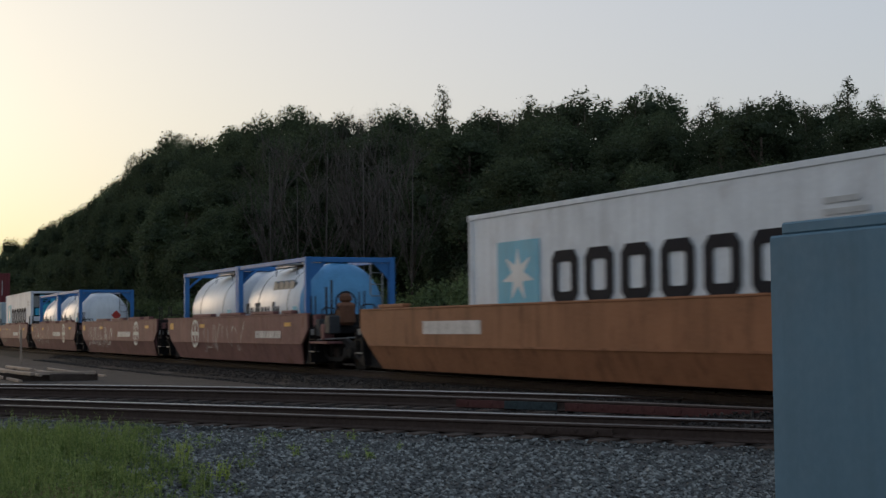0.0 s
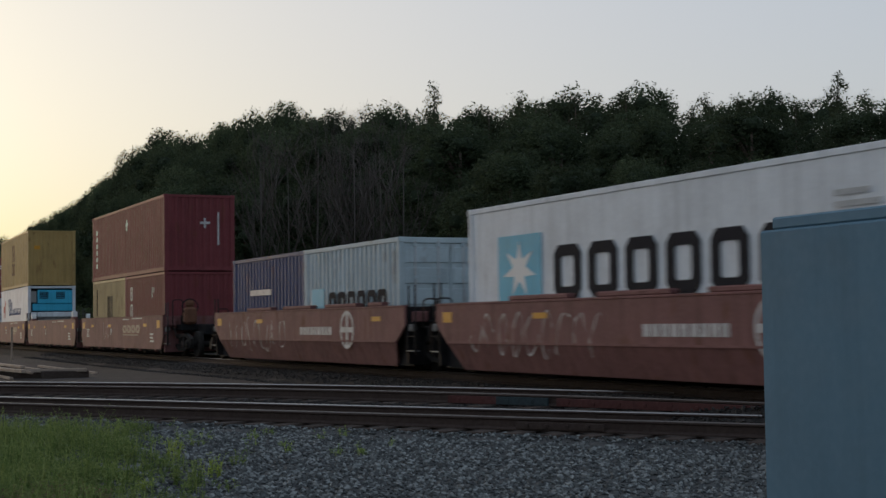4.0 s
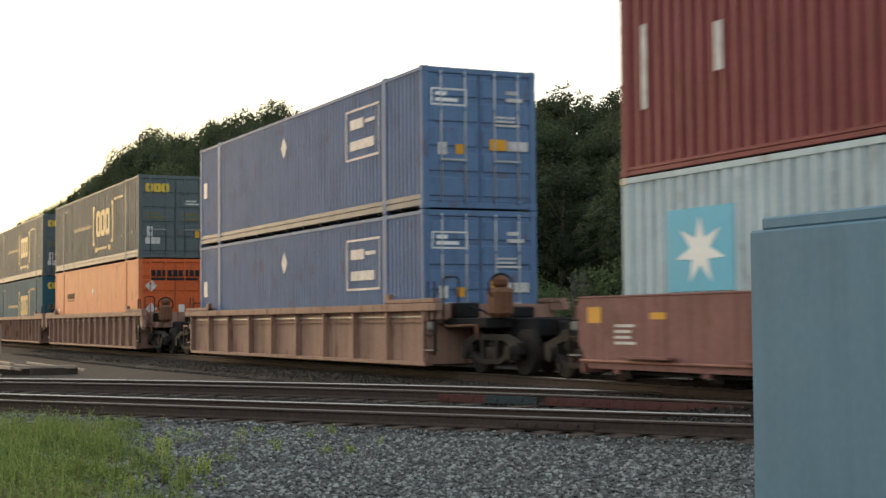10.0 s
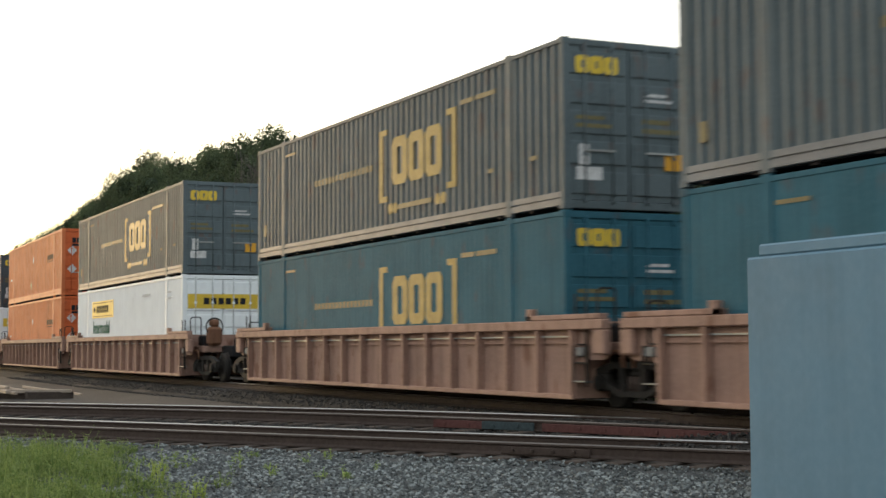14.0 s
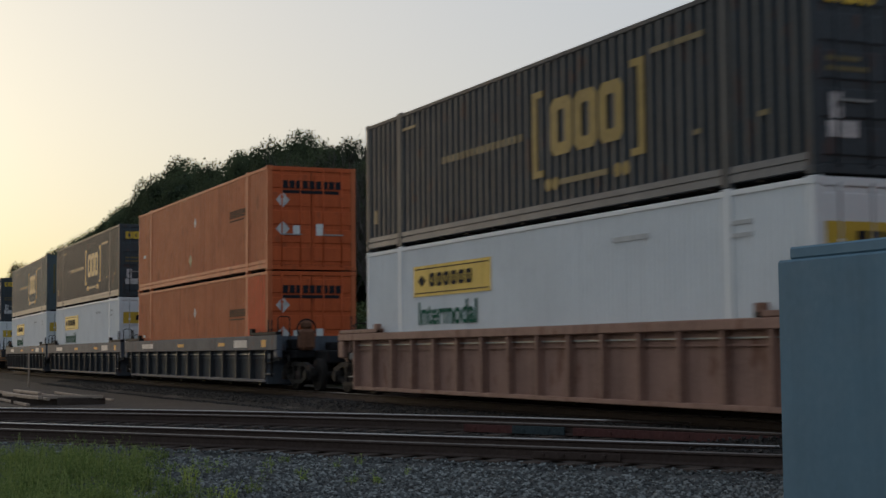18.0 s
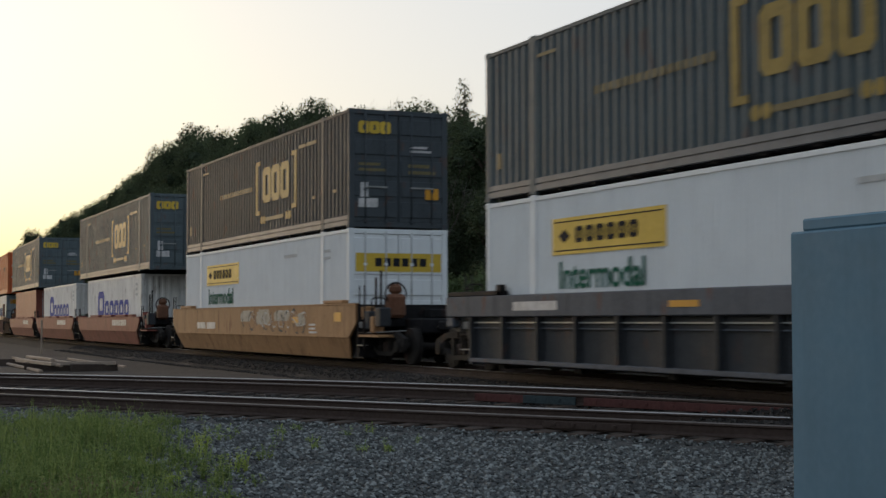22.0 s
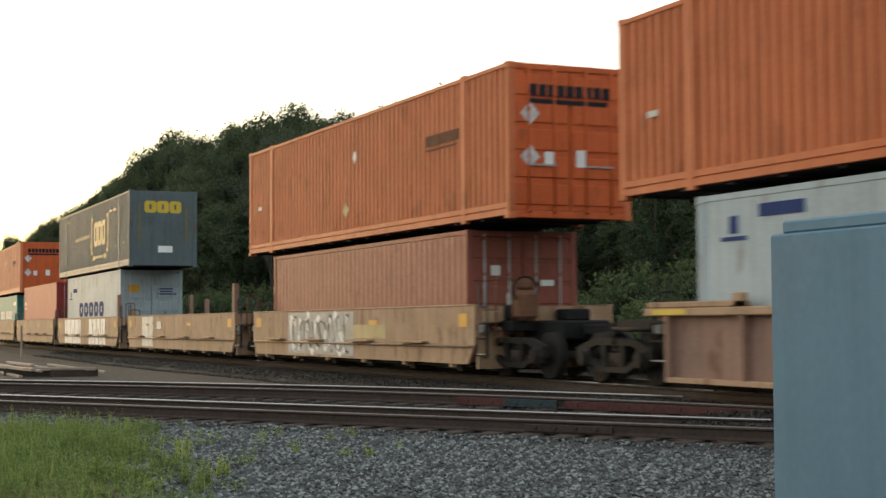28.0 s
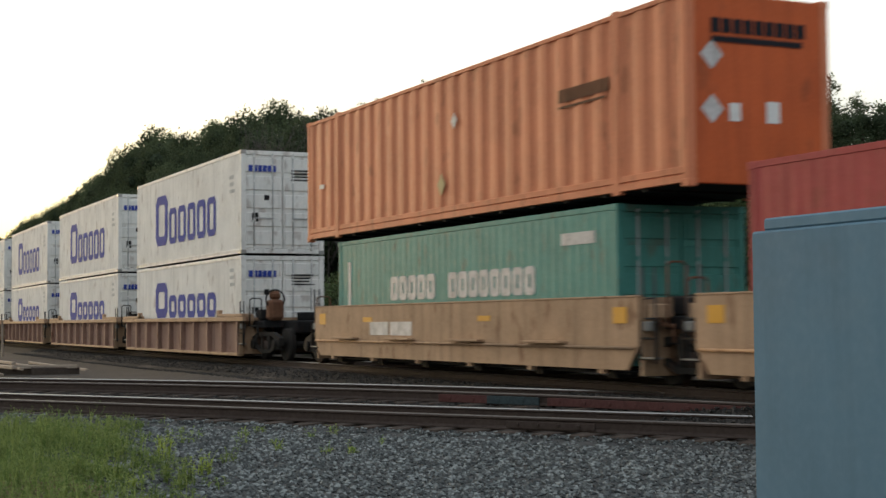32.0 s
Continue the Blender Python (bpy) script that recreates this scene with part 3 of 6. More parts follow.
def m_apl(th, L, W, H):
    y = -W / 2 + 0.010
    part("logo", side_marks([(3.85, 5.8, 1.33, 1.38), (3.85, 5.8, 2.42, 2.47), (3.85, 3.9, 1.33, 2.47), (5.75, 5.8, 1.33, 2.47)] + [(4.1, 4.9, 2.02, 2.24), (4.1, 5.5, 1.55, 1.76), (5.0, 5.55, 2.1, 2.18)], y), CHALK, th)
    part("placard", prism([(-0.45, 1.85), (-0.23, 2.13), (-0.45, 2.41), (-0.67, 2.13)], y - 0.006, y), CHALK, th)
    part("stencil", side_marks([(-7.7, -7.35, 1.4, 1.85)], y), CHALK, th)
    xe = L / 2 - 0.006
    part("logo", end_marks([(-1.1, -0.3, 2.1, 2.13), (-1.1, -0.3, 2.42, 2.45), (-1.1, -1.07, 2.1, 2.45), (-0.33, -0.3, 2.1, 2.45), (-1.0, -0.75, 2.3, 2.38), (-1.0, -0.5, 2.18, 2.25)], xe), WHITE, th)
    part("stencil", end_marks(bar_lines(0.6, 1.0, 2.2, 2.5, 2) + bar_lines(0.35, 0.95, 1.7, 1.95, 3) + [(0.62, 1.1, 1.22, 1.42), (-0.95, -0.75, 1.1, 1.35)], xe), CHALK, th)
    each("placard", end_marks, [(0.22, 0.6, 1.22, 1.45), (-0.55, -0.38, 1.12, 1.32)], xe, ORANGEMARK, th)


def m_cosco(th, L, W, H):
    y = -W / 2 + 0.010
    word(th, -3.0, 2.6, 1.12, 1.72, 5, y, NAVYMARK, 0.32, 0.3, "dark blue block lettering")
    part("stencil", side_marks([(-5.5, -4.9, 1.9, 1.96), (-5.3, -5.1, 2.0, 2.25), (-4.6, -3.6, 2.2, 2.38)], y), NAVYMARK, th)
    xe = L / 2 - 0.006
    part("stencil", end_marks(bar_lines(0.25, 1.0, 1.9, 2.2, 3), xe), NAVYMARK, th)
    each("placard", end_marks, [(-0.95, -0.5, 2.0, 2.3), (-0.9, -0.65, 1.0, 1.25), (0.4, 0.7, 0.9, 1.1)], xe, ORANGEMARK, th)


def m_matson(th, L, W, H):
    y = -W / 2 + 0.010
    z, a, b = (0.9, 0.72, 1.15) if H < 2.7 else (0.65, 1.15, 1.64)
    word(th, -3.5, -1.95, z, z + b, 1, y, INDIGO, 0.24, 0.2, "tall blue block lettering")
    word(th, -1.75, 3.6, z, z + a, 5, y, INDIGO, 0.27, 0.22)
    part("stencil", side_marks(bar_lines(5.0, 5.5, 1.7, 2.3, 3), y), PALE_MARK, th)
    if KINDS[KINDS_NOW].get("front", "doors") == "doors":
        xe = L / 2 - 0.006
        word(th, -1.0, -0.2, H - 0.6, H - 0.42, 6, 0, INDIGO, 0.36, 0.2, end=xe)
        part("stencil", end_marks(bar_lines(0.25, 0.95, H - 0.85, H - 0.5, 4) + [(-0.9, -0.72, 0.9, 1.15), (-0.55, -0.4, 1.5, 1.65)], xe), STEEL_DARK, th)


def m_red(th, L, W, H):
    y = -W / 2 + 0.010
    part("stencil", side_marks([(-5.38, -5.12, 0.5 + q * 0.27, 0.68 + q * 0.27) for q in range(6)] + [(0.2, 0.35, 1.7, 2.1), (0.1, 0.5, 1.88, 1.98)], y), CHALK, th)
    part("stencil", end_marks([(0.15, 0.22, 1.45, 1.8), (0.02, 0.36, 1.6, 1.68), (0.62, 0.68, 0.9, 2.0)], L / 2 - 0.016), CHALK, th)


def m_gold(th, L, W, H):
    y = -W / 2 + 0.010
    for k in range(3):
        word(th, -2.14, -1.8, 0.45 + k * 0.62, 0.95 + k * 0.62, 1, y, CHALK, 0.26)
    part("stencil", side_marks([(1.2, 1.28, 1.75, 2.1), (1.45, 1.5, 1.9, 2.1)], y), CHALK, th)


def m_msc(th, L, W, H):
    y = -W / 2 + 0.010
    word(th, -0.8, 0.36, 0.72, 1.38, 2, y, WORN, 0.24, 0.25)
    for a in (-0.8, -0.3, 0.2):
        part("upright_bar", side_marks([(a, a + 0.15, 1.5, 2.4)], y), WORN, th)
    part("placard", end_marks([(-0.9, -0.6, 1.9, 2.1)], L / 2 - 0.016), ORANGEMARK, th)


def m_safmarine(th, L, W, H):
    y = -W / 2 + 0.010
    bm = bmesh.new()
    line = []
    for k in range(141):
        u = k / 140
        tall = 0.95 if u < 0.16 else 0.36
        a = u * math.tau * 8.2
        line.append(Vector((-2.45 + 5.4 * u + 0.16 * math.cos(a), y, 1.62 + tall * 0.5 * math.sin(a) + (0.25 if u < 0.16 else 0.0) + (0.38 * max(0.0, math.sin(a)) if 0.26 < u < 0.36 else 0.0))))
    for a, b in zip(line, line[1:]):
        tube(bm, a, b, 0.015, 4)
    part("lettering", bm, NAVYMARK, th, "slanting dark strokes of script")
    part("emblem", side_marks([(-4.85, -4.05, 1.6, 1.98), (-4.8, -4.65, 1.3, 1.6), (-4.25, -4.1, 1.3, 1.6), (-4.12, -3.82, 1.95, 2.28)], y), REDMARK, th)


def m_teal(th, L, W, H):
    y = -W / 2 + 0.010
    word(th, -3.05, -0.8, 1.2, 1.7, 5, y, CHALK, 0.4, 0.14, "pale block lettering")
    word(th, -0.17, 3.36, 1.2, 1.7, 8, y, CHALK, 0.4, 0.14)
    part("stencil", side_marks([(-5.5, -5.35, 1.0, 2.1), (4.3, 5.4, 2.0, 2.2)], y), CHALK, th)


def m_plain(th, L, W, H):
    part("stencil", end_marks([(-0.7, -0.5, 1.7, 1.9), (-0.35, 0.0, 1.1, 1.35), (0.4, 0.7, 1.5, 1.62)], L / 2 - 0.006), WHITE, th)


def m_crimson(th, L, W, H):
    y = -W / 2 + 0.010
    part("stencil", side_marks([(-5.6, -5.2, 1.9, 2.1), (-5.6, -5.1, 1.7, 1.78)], y), CHALK, th)
    part("placard", side_marks([(4.6, 5.0, 0.9, 1.1)], y), ORANGEMARK, th)
    each("placard", end_marks, [(-0.5, -0.25, 1.5, 1.75), (-0.5, -0.2, 0.9, 1.15), (-1.0, -0.6, 0.6, 0.8)], L / 2 - 0.006, ORANGEMARK, th)


L53 = dict(L=16.154, W=2.591, H=2.896)
KINDS_NOW = ""
KINDS = dict(
    csx=dict(L53, paint="csx", pitch=0.28, depth=0.052, bright_rail=1, rods=0, marks=m_csx, label="dark slate-blue corrugated container with faded yellow block logo", group="dark slate-blue long containers"),
    csx_flat=dict(L53, paint="slate", pitch=0.2, depth=0.006, bright_rail=1, rods=0, marks=m_csx, label="dark blue-green smooth-sided container with yellow block logo", group="dark slate-blue long containers"),
    csx_nose=dict(L53, paint="csx", pitch=0.28, depth=0.052, bright_rail=1, front="nose", marks=lambda *q: m_csx(*q, nose=True), label="dark slate-blue container with a plain flat leading end", group="dark slate-blue long containers"),
    csx_deep=dict(L53, paint="csx_dark", pitch=0.28, depth=0.075, bright_rail=1, rods=0, marks=m_csx, label="dark corrugated container with faded yellow block logo", group="dark slate-blue long containers"),
    orange_worn=dict(L53, paint="orange", end_paint="orange_end", pitch=0.24, depth=0.003, rods=0, marks=m_orange, label="orange long container with worn dark lettering, sun-bleached side", group="orange long containers"),
    jb=dict(L53, paint="jb", pitch=0.14, depth=0.032, marks=m_jb, label="white long container with yellow name panel and green lettering", group="white long containers"),
    orange=dict(L53, paint="orange", end_paint="orange_end", pitch=0.24, depth=0.045, rods=0, marks=m_orange, label="bright orange long container with black lettering, weathered sides", group="orange long containers"),
    orange_ribbed=dict(L53, paint="salmon", end_paint="orange_end", pitch=0.62, depth=0.03, front="nose", marks=m_orange, label="orange long container with wide ribs and scraped lower edge", group="orange long containers"),
    blue=dict(L53, paint="blue", pitch=0.2, depth=0.045, bright_rail=1, marks=m_apl, label="blue corrugated long container with white panel outlines", group="blue long containers"),
    maersk_reefer=dict(H=2.896, paint="reefer", front="machine", marks=m_maersk, label="white refrigerated container with black lettering and cyan cooling unit"),
    safmarine=dict(H=2.896, paint="reefer", front="machine", marks=m_safmarine, label="white refrigerated container with dark script and red emblem"),
    maersk_40=dict(H=2.896, paint="maersk", pitch=0.28, pale_corner=1, marks=m_maersk, label="pale grey-blue corrugated container with black lettering"),
    tex=dict(H=2.896, paint="maroon", pitch=0.28, marks=m_tex, label="maroon corrugated container with steel lock rods, worn white stencils"),
    red=dict(paint="red", pitch=0.28, front="ribbed", marks=m_red, label="dull red corrugated container, closed ribbed end forward"),
    red_20=dict(L=6.058, paint="red", pitch=0.28, front="ribbed", marks=m_gold, label="short dull red container with worn upright white lettering"),
    mustard_20=dict(L=6.058, paint="sand", pitch=0.28, front="ribbed", marks=lambda th, L, W, H: part("stencil", side_marks([(-2.3, -2.18, 1.2, 2.25), (-0.15, 0.02, 0.4, 1.95), (0.2, 0.37, 0.4, 1.95), (0.55, 0.72, 0.4, 1.95)], -W / 2 + 0.010), BLACK, th), label="short sand-yellow container with black upright bars"),
    mustard=dict(H=2.896, paint="mustard", pitch=0.28, front="ribbed", marks=m_msc, label="mustard-yellow corrugated container with worn black marks"),
    navy_20=dict(L=6.058, paint="navy", pitch=0.28, front="ribbed", marks=lambda th, L, W, H: part("stencil", side_marks([(-1.6, -1.2, 0.9, 1.1), (-1.4, 0.4, 1.55, 1.7)], -W / 2 + 0.010), CHALK, th), label="short dark navy corrugated container, dusty"),
    maersk_20=dict(L=6.058, paint="maersk", pitch=0.28, marks=lambda th, L, W, H: (word(th, -1.3, 2.3, 0.95, 1.5, 6, -W / 2 + 0.010, BLACK), part("logo", side_marks([(-2.5, -1.6, 0.9, 1.6)], -W / 2 + 0.010), SKYBLUE, th)), label="short pale grey-blue container with black lettering"),
    brown=dict(paint="brown", pitch=0.28, depth=0.006, marks=m_plain, label="plain brick-brown container without lettering on its side"),
    cosco=dict(paint="cosco", pitch=0.28, depth=0.004, marks=m_cosco, label="pale blue-grey container with dark blue lettering"),
    cosco_high=dict(H=2.896, paint="cosco", pitch=0.28, depth=0.004, marks=m_cosco, label="tall pale blue-grey container with dark blue lettering"),
    matson=dict(paint="matson", pitch=0.2, depth=0.012, front="ribbed", marks=m_matson, label="white container with tall blue lettering and ribbed end", group="white containers with blue lettering"),
    matson_low=dict(paint="matson", pitch=0.2, depth=0.012, marks=m_matson, label="white container with blue lettering, lower of a stack", group="white containers with blue lettering"),
    matson_high=dict(H=2.896, paint="matson", pitch=0.2, depth=0.012, pale_corner=1, marks=m_matson, label="white container with blue lettering, rust on its corners", group="white containers with blue lettering"),
    crimson=dict(H=2.896, paint="crimson", pitch=0.28, depth=0.004, marks=m_crimson, label="crimson container with doors and orange hazard labels"),
    teal=dict(paint="teal", pitch=0.28, depth=0.004, marks=m_teal, label="teal green container with pale block lettering"),
)
built = {}


def load(kind, x0, z):
    """One container of that kind, riding at x0 at 0 s."""
    global KINDS_NOW
    if kind in built:
        ob = copy_thing(built[kind], Matrix.Identity(4))
    else:
        KINDS_NOW = kind
        ob = built[kind] = tank_container(kind != "tank_plain", kind == "tank") if kind in ("tank", "tank_plain", "tank_lettered") else container(kind)
    moving.append((ob, x0, z))
    return ob


def tank_container(lettered=True, emblem=True):
    """A 20 ft tank in an open steel frame."""
    L, W, H = 6.058, 2.438, 2.591
    th = tagged(new("tank_container"), "white tank with rounded ends inside a blue steel frame", "tank container", "tank containers")
    hx, hy = L / 2, W / 2
    bm = bmesh.new()
    n, r = 32, 1.13
    prof = [(-2.93, 0.0), (-2.9, 0.45), (-2.78, 0.8), (-2.55, 1.03), (-2.25, r), (2.25, r), (2.55, 1.03), (2.78, 0.8), (2.9, 0.45), (2.93, 0.0)]
    rings = [[bm.verts.new((x, rr * math.cos(k * math.tau / n), 1.36 + rr * math.sin(k * math.tau / n))) for k in range(n)] for x, rr in prof[1:-1]]
    for a, b in zip(rings, rings[1:]):
        for k in range(n):
            bm.faces.new((a[k], a[(k + 1) % n], b[(k + 1) % n], b[k])).smooth = True
    bm.faces.new(rings[0])
    bm.faces.new(rings[-1][::-1])
    bmesh.ops.recalc_face_normals(bm, faces=bm.faces[:])
    if emblem:
        for f in bm.faces:
            f.material_index = 1 if f.calc_center_median().x > 2.3 else 0
    part("tank", bm, [TANK, DOMEBLUE], th, "white clad tank with a pale blue leading dome" if emblem else "white clad tank with domed ends")
    t = 0.075
    for x in (-hx + t, hx - t):
        for y in (-hy + t, hy - t):
            part("frame_post", boxes((x - t, x + t, y - t, y + t, 0, H), bev=0.012), TANKBLUE, th)
        part("frame_beam", boxes((x - t, x + t, -hy + 2 * t, hy - 2 * t, H - 0.14, H - 0.01), bev=0.01), TANKBLUE, th)
        part("frame_beam", boxes((x - t, x + t, -hy + 2 * t, hy - 2 * t, 0.02, 0.16), bev=0.01), TANKBLUE, th)
    for y in (-hy + t, hy - t):
        part("side_rail", boxes((-hx + 2 * t, hx - 2 * t, y - 0.05, y + 0.05, H - 0.12, H - 0.01), bev=0.01), TANKBLUE, th)
        part("side_rail", boxes((-hx + 2 * t, hx - 2 * t, y - 0.05, y + 0.05, 0.02, 0.16), bev=0.01), TANKBLUE, th)
    rods = []
    for x in (-hx + 0.1, hx - 0.1):
        for sy in (-1, 1):
            rods.append(((x, sy * (hy - 0.1), H - 0.5), (x, sy * (hy - 0.62), H - 0.06), 0.045))
            rods.append(((x, sy * (hy - 0.1), 0.5), (x, sy * (hy - 0.62), 0.1), 0.045))
    for r_ in rods:
        part("corner_brace", tubes(r_), TANKBLUE, th)
    part("walkway", boxes((-2.4, 2.4, -0.25, 0.25, 2.5, 2.54), (-0.5, 0.5, -1.0, 1.0, 2.5, 2.53)), STEEL_GREY, th)
    part("ladder", tubes(((hx - 0.22, 0.62, 0.2), (hx - 0.22, 0.62, 2.5), 0.02), ((hx - 0.22, 0.95, 0.2), (hx - 0.22, 0.95, 2.5), 0.02), *[((hx - 0.22, 0.62, 0.4 + 0.3 * k), (hx - 0.22, 0.95, 0.4 + 0.3 * k), 0.014) for k in range(7)]), STEEL_GREY, th)
    part("top_rail", hose([(-0.9, -0.72, 2.2), (-0.9, -0.72, 2.42), (0.9, -0.72, 2.42), (0.9, -0.72, 2.2)], 0.014), STEEL_DARK, th)
    part("manhole", tubes(((0, 0, 2.45), (0, 0, 2.6), 0.26), n=14), STEEL_GREY, th)
    for x in (-1.3, 1.24):
        part("cladding_band", tubes(((x, 0, 1.36), (x + 0.045, 0, 1.36), 1.137), n=32), EMBLEM, th, "dark strap round the tank")
    if lettered:
        for k in range(4 if emblem else 0):
            a = -0.35 + k * 0.45
            part("emblem", prism([(a, 1.66), (a + 0.35, 1.6), (a + 0.62, 1.98), (a + 0.3, 2.06)], -1.03, -0.9), EMBLEM, th, "grey slanting emblem shape")
        for k, (a, b) in enumerate(((-2.4, -2.12), (-2.0, -1.85), (-1.75, -1.7), (-1.55, -1.12), (-1.0, -0.8), (-0.7, -0.52), (-0.42, -0.28), (0.0, 0.2), (0.28, 0.38), (0.45, 0.58))):
            part("letter_bar", boxes((a, b, -1.134, -1.124, 1.2, 1.5 if k in (0, 3, 7) else 1.38)), PRINT, th)
    for y in (-hy + 2 * t, hy - 2 * t):
        e = 0.42 if y < 0 else -0.42
        bm = bmesh.new()
        for x in (hx - 0.05, hx - 0.07):
            bm.faces.new([bm.verts.new(p) for p in ((x, y, H - 0.15), (x, y + e, H - 0.15), (x, y, H - 0.6))])
        part("gusset_plate", bm, TANKBLUE, th)
    part("placard", boxes((1.7, 2.1, -1.13, -1.1, 1.1, 1.35)), SKYBLUE, th)
    if emblem:
        return th
    bm = bmesh.new()
    bm.faces.new([bm.verts.new((2.915, 0.45 + a, 1.45 + b)) for a, b in ((0.22, 0), (0, 0.22), (-0.22, 0), (0, -0.22))])
    part("diamond_placard", bm, REDMARK, th)
    return th


# ---- well cars ----
STYLES = dict(
    slope=dict(hl=7.0, pitch=15.6, top=1.36), slope53=dict(hl=9.1, pitch=19.7, top=1.40), slope_low=dict(hl=7.15, pitch=16.0, top=1.16),
    flat=dict(hl=7.0, pitch=15.5, top=1.36), flat_low=dict(hl=7.0, pitch=15.5, top=1.36), flat_plain=dict(hl=7.0, pitch=15.5, top=1.36), rib=dict(hl=8.5, pitch=19.65, top=1.42, ribs=15, flange=0.16, foot=0.14), rib_wide=dict(hl=8.5, pitch=21.0, top=1.36, ribs=9, flange=0.16, foot=0.12),
    rib_grey=dict(hl=8.5, pitch=19.8, top=1.47, ribs=12, flange=0.40, foot=0.20), rib_short=dict(hl=6.6, pitch=17.6, top=1.22, ribs=7, flange=0.12, foot=0.12), rib_forty=dict(hl=6.6, pitch=15.5, top=1.16, ribs=9, flange=0.12, foot=0.10))
WHEEL = 0.42


def truck(th, x):
    """A two-axle truck under the joint at x; its wheelsets turn."""
    tr = part("truck", boxes((-0.2, 0.2, -0.95, 0.95, 0.42, 0.66), (-0.45, 0.45, -0.3, 0.3, 0.66, 0.86), (-0.12, 0.12, -1.02, 1.02, 0.52, 0.62), bev=0.03), TRUCK, th, "black two-axle truck", where=pose(x, 0, 0))
    for sg in (-1, 1):
        a, b = sorted((sg * 0.95, sg * 1.07))
        bm = bmesh.new()
        # cast frame: top member, sagging lower member, columns and axle boxes, with open windows between
        for pts in ([(-1.16, 0.40), (-1.16, 0.60), (-0.62, 0.75), (0.62, 0.75), (1.16, 0.60), (1.16, 0.40), (0.98, 0.50), (0.56, 0.64), (-0.56, 0.64), (-0.98, 0.50)],
                    [(-1.0, 0.44), (-0.42, 0.20), (0.42, 0.20), (1.0, 0.44), (0.86, 0.48), (0.36, 0.29), (-0.36, 0.29), (-0.86, 0.48)],
                    [(-0.32, 0.29), (-0.22, 0.29), (-0.24, 0.64), (-0.36, 0.64)], [(0.22, 0.29), (0.32, 0.29), (0.36, 0.64), (0.24, 0.64)]):
            v = [[bm.verts.new((px, yy, pz)) for px, pz in pts] for yy in (a, b)]
            n = len(pts)
            bm.faces.new(v[0])
            bm.faces.new(v[1][::-1])
            for k in range(n):
                bm.faces.new((v[0][(k + 1) % n], v[0][k], v[1][k], v[1][(k + 1) % n]))
        for ax in (-0.89, 0.89):
            box(bm, ax - 0.17, ax + 0.17, *sorted((sg * 0.93, sg * 1.09)), 0.28, 0.58, bev=0.03)
        bmesh.ops.recalc_face_normals(bm, faces=bm.faces[:])
        part("side_frame", bm, TRUCK, tr)
        part("spring_pack", tubes(*[((k * 0.12, sg * 1.0, 0.28), (k * 0.12, sg * 1.0, 0.52), 0.05) for k in (-1, 0, 1)], n=7), RAIL_SIDE, tr)
    for dx in (-0.89, 0.89):
        bm = bmesh.new()
        tube(bm, (0, -1.16, 0), (0, 1.16, 0), 0.085, 10)
        for sg in (-1, 1):
            tube(bm, (0, sg * 1.09, 0), (0, sg * 1.15, 0), 0.13, 10)
            tube(bm, (0, sg * 0.68, 0), (0, sg * 0.79, 0), WHEEL, 28)
            tube(bm, (0, sg * 0.79, 0), (0, sg * 0.81, 0), WHEEL, 28, WHEEL - 0.02)
            tube(bm, (0, sg * 0.66, 0), (0, sg * 0.69, 0), WHEEL + 0.028, 28)
            for k in range(5):
                a = k * math.tau / 5
                tube(bm, (0.27 * math.cos(a), sg * 0.82, 0.27 * math.sin(a)), (0.27 * math.cos(a), sg * 0.8, 0.27 * math.sin(a)), 0.06, 6)
        part("wheelset", bm, TRUCK, tr, where=pose(dx, 0, WHEEL))
    return tr


def hose(points, r=0.022):
    bm = bmesh.new()
    for a, b in zip(points, points[1:]):
        tube(bm, a, b, r, 6)
    return bm


def end_gear(th, sg, hl, half, top, paint, style):
    """Steps, hand rail and hoses at one end of a car."""
    x = sg * (hl + 0.2)
    xe = sg * (half - 0.25)
    part("sill_step", boxes((x - 0.19, x + 0.19, -1.47, -1.33, 0.42, 0.445), bev=0.004), STEP, th, "worn steel step")
    part("step_hanger", boxes((x - 0.21, x - 0.19, -1.46, -1.40, 0.40, 1.0), (x + 0.19, x + 0.21, -1.46, -1.40, 0.40, 1.0), (x - 0.19, x + 0.19, -1.46, -1.40, 0.72, 0.74)), TRUCK, th)
    xr, tall = x + sg * 0.28, top + (0.08 if style.startswith("slope") else 0.45 if sg > 0 else 0.2)
    part("hand_rail", hose([(xr, -1.28, 0.9), (xr, -1.28, tall), (xr, -1.22, tall + 0.05), (xr, -1.0, tall + 0.05), (xr, -0.95, tall), (xr, -0.95, 1.0)], 0.018), TRUCK if style != "flat" else BRAKE, th)
    own = CARP[paint]
    part("junction_box", boxes((x + sg * 0.02 - 0.13, x + sg * 0.02 + 0.13, -1.38, -1.12, 1.02, 1.24), bev=0.02), own, th)
    part("retainer_valve", boxes((x - 0.2, x + 0.02, -1.43, -1.3, 0.83, 0.98), bev=0.02), STEP, th, "pale worn valve body")
    part("air_hose", hose([(x, -0.62, 1.1), (x + sg * 0.15, -0.66, 1.28), ((x + xe) / 2, -0.68, 1.2), (xe - sg * 0.1, -0.66, 0.98), (xe, -0.6, 0.8)]), BLACK, th)
    part("valve_pipe", hose([(x - sg * 0.1, -1.2, 0.95), (x + sg * 0.35, -1.24, 0.9), (xe, -1.2, 0.92), (xe, -1.18, 0.66)], 0.03), BRAKE if style in ("flat", "rib", "rib_wide") else TRUCK, th)


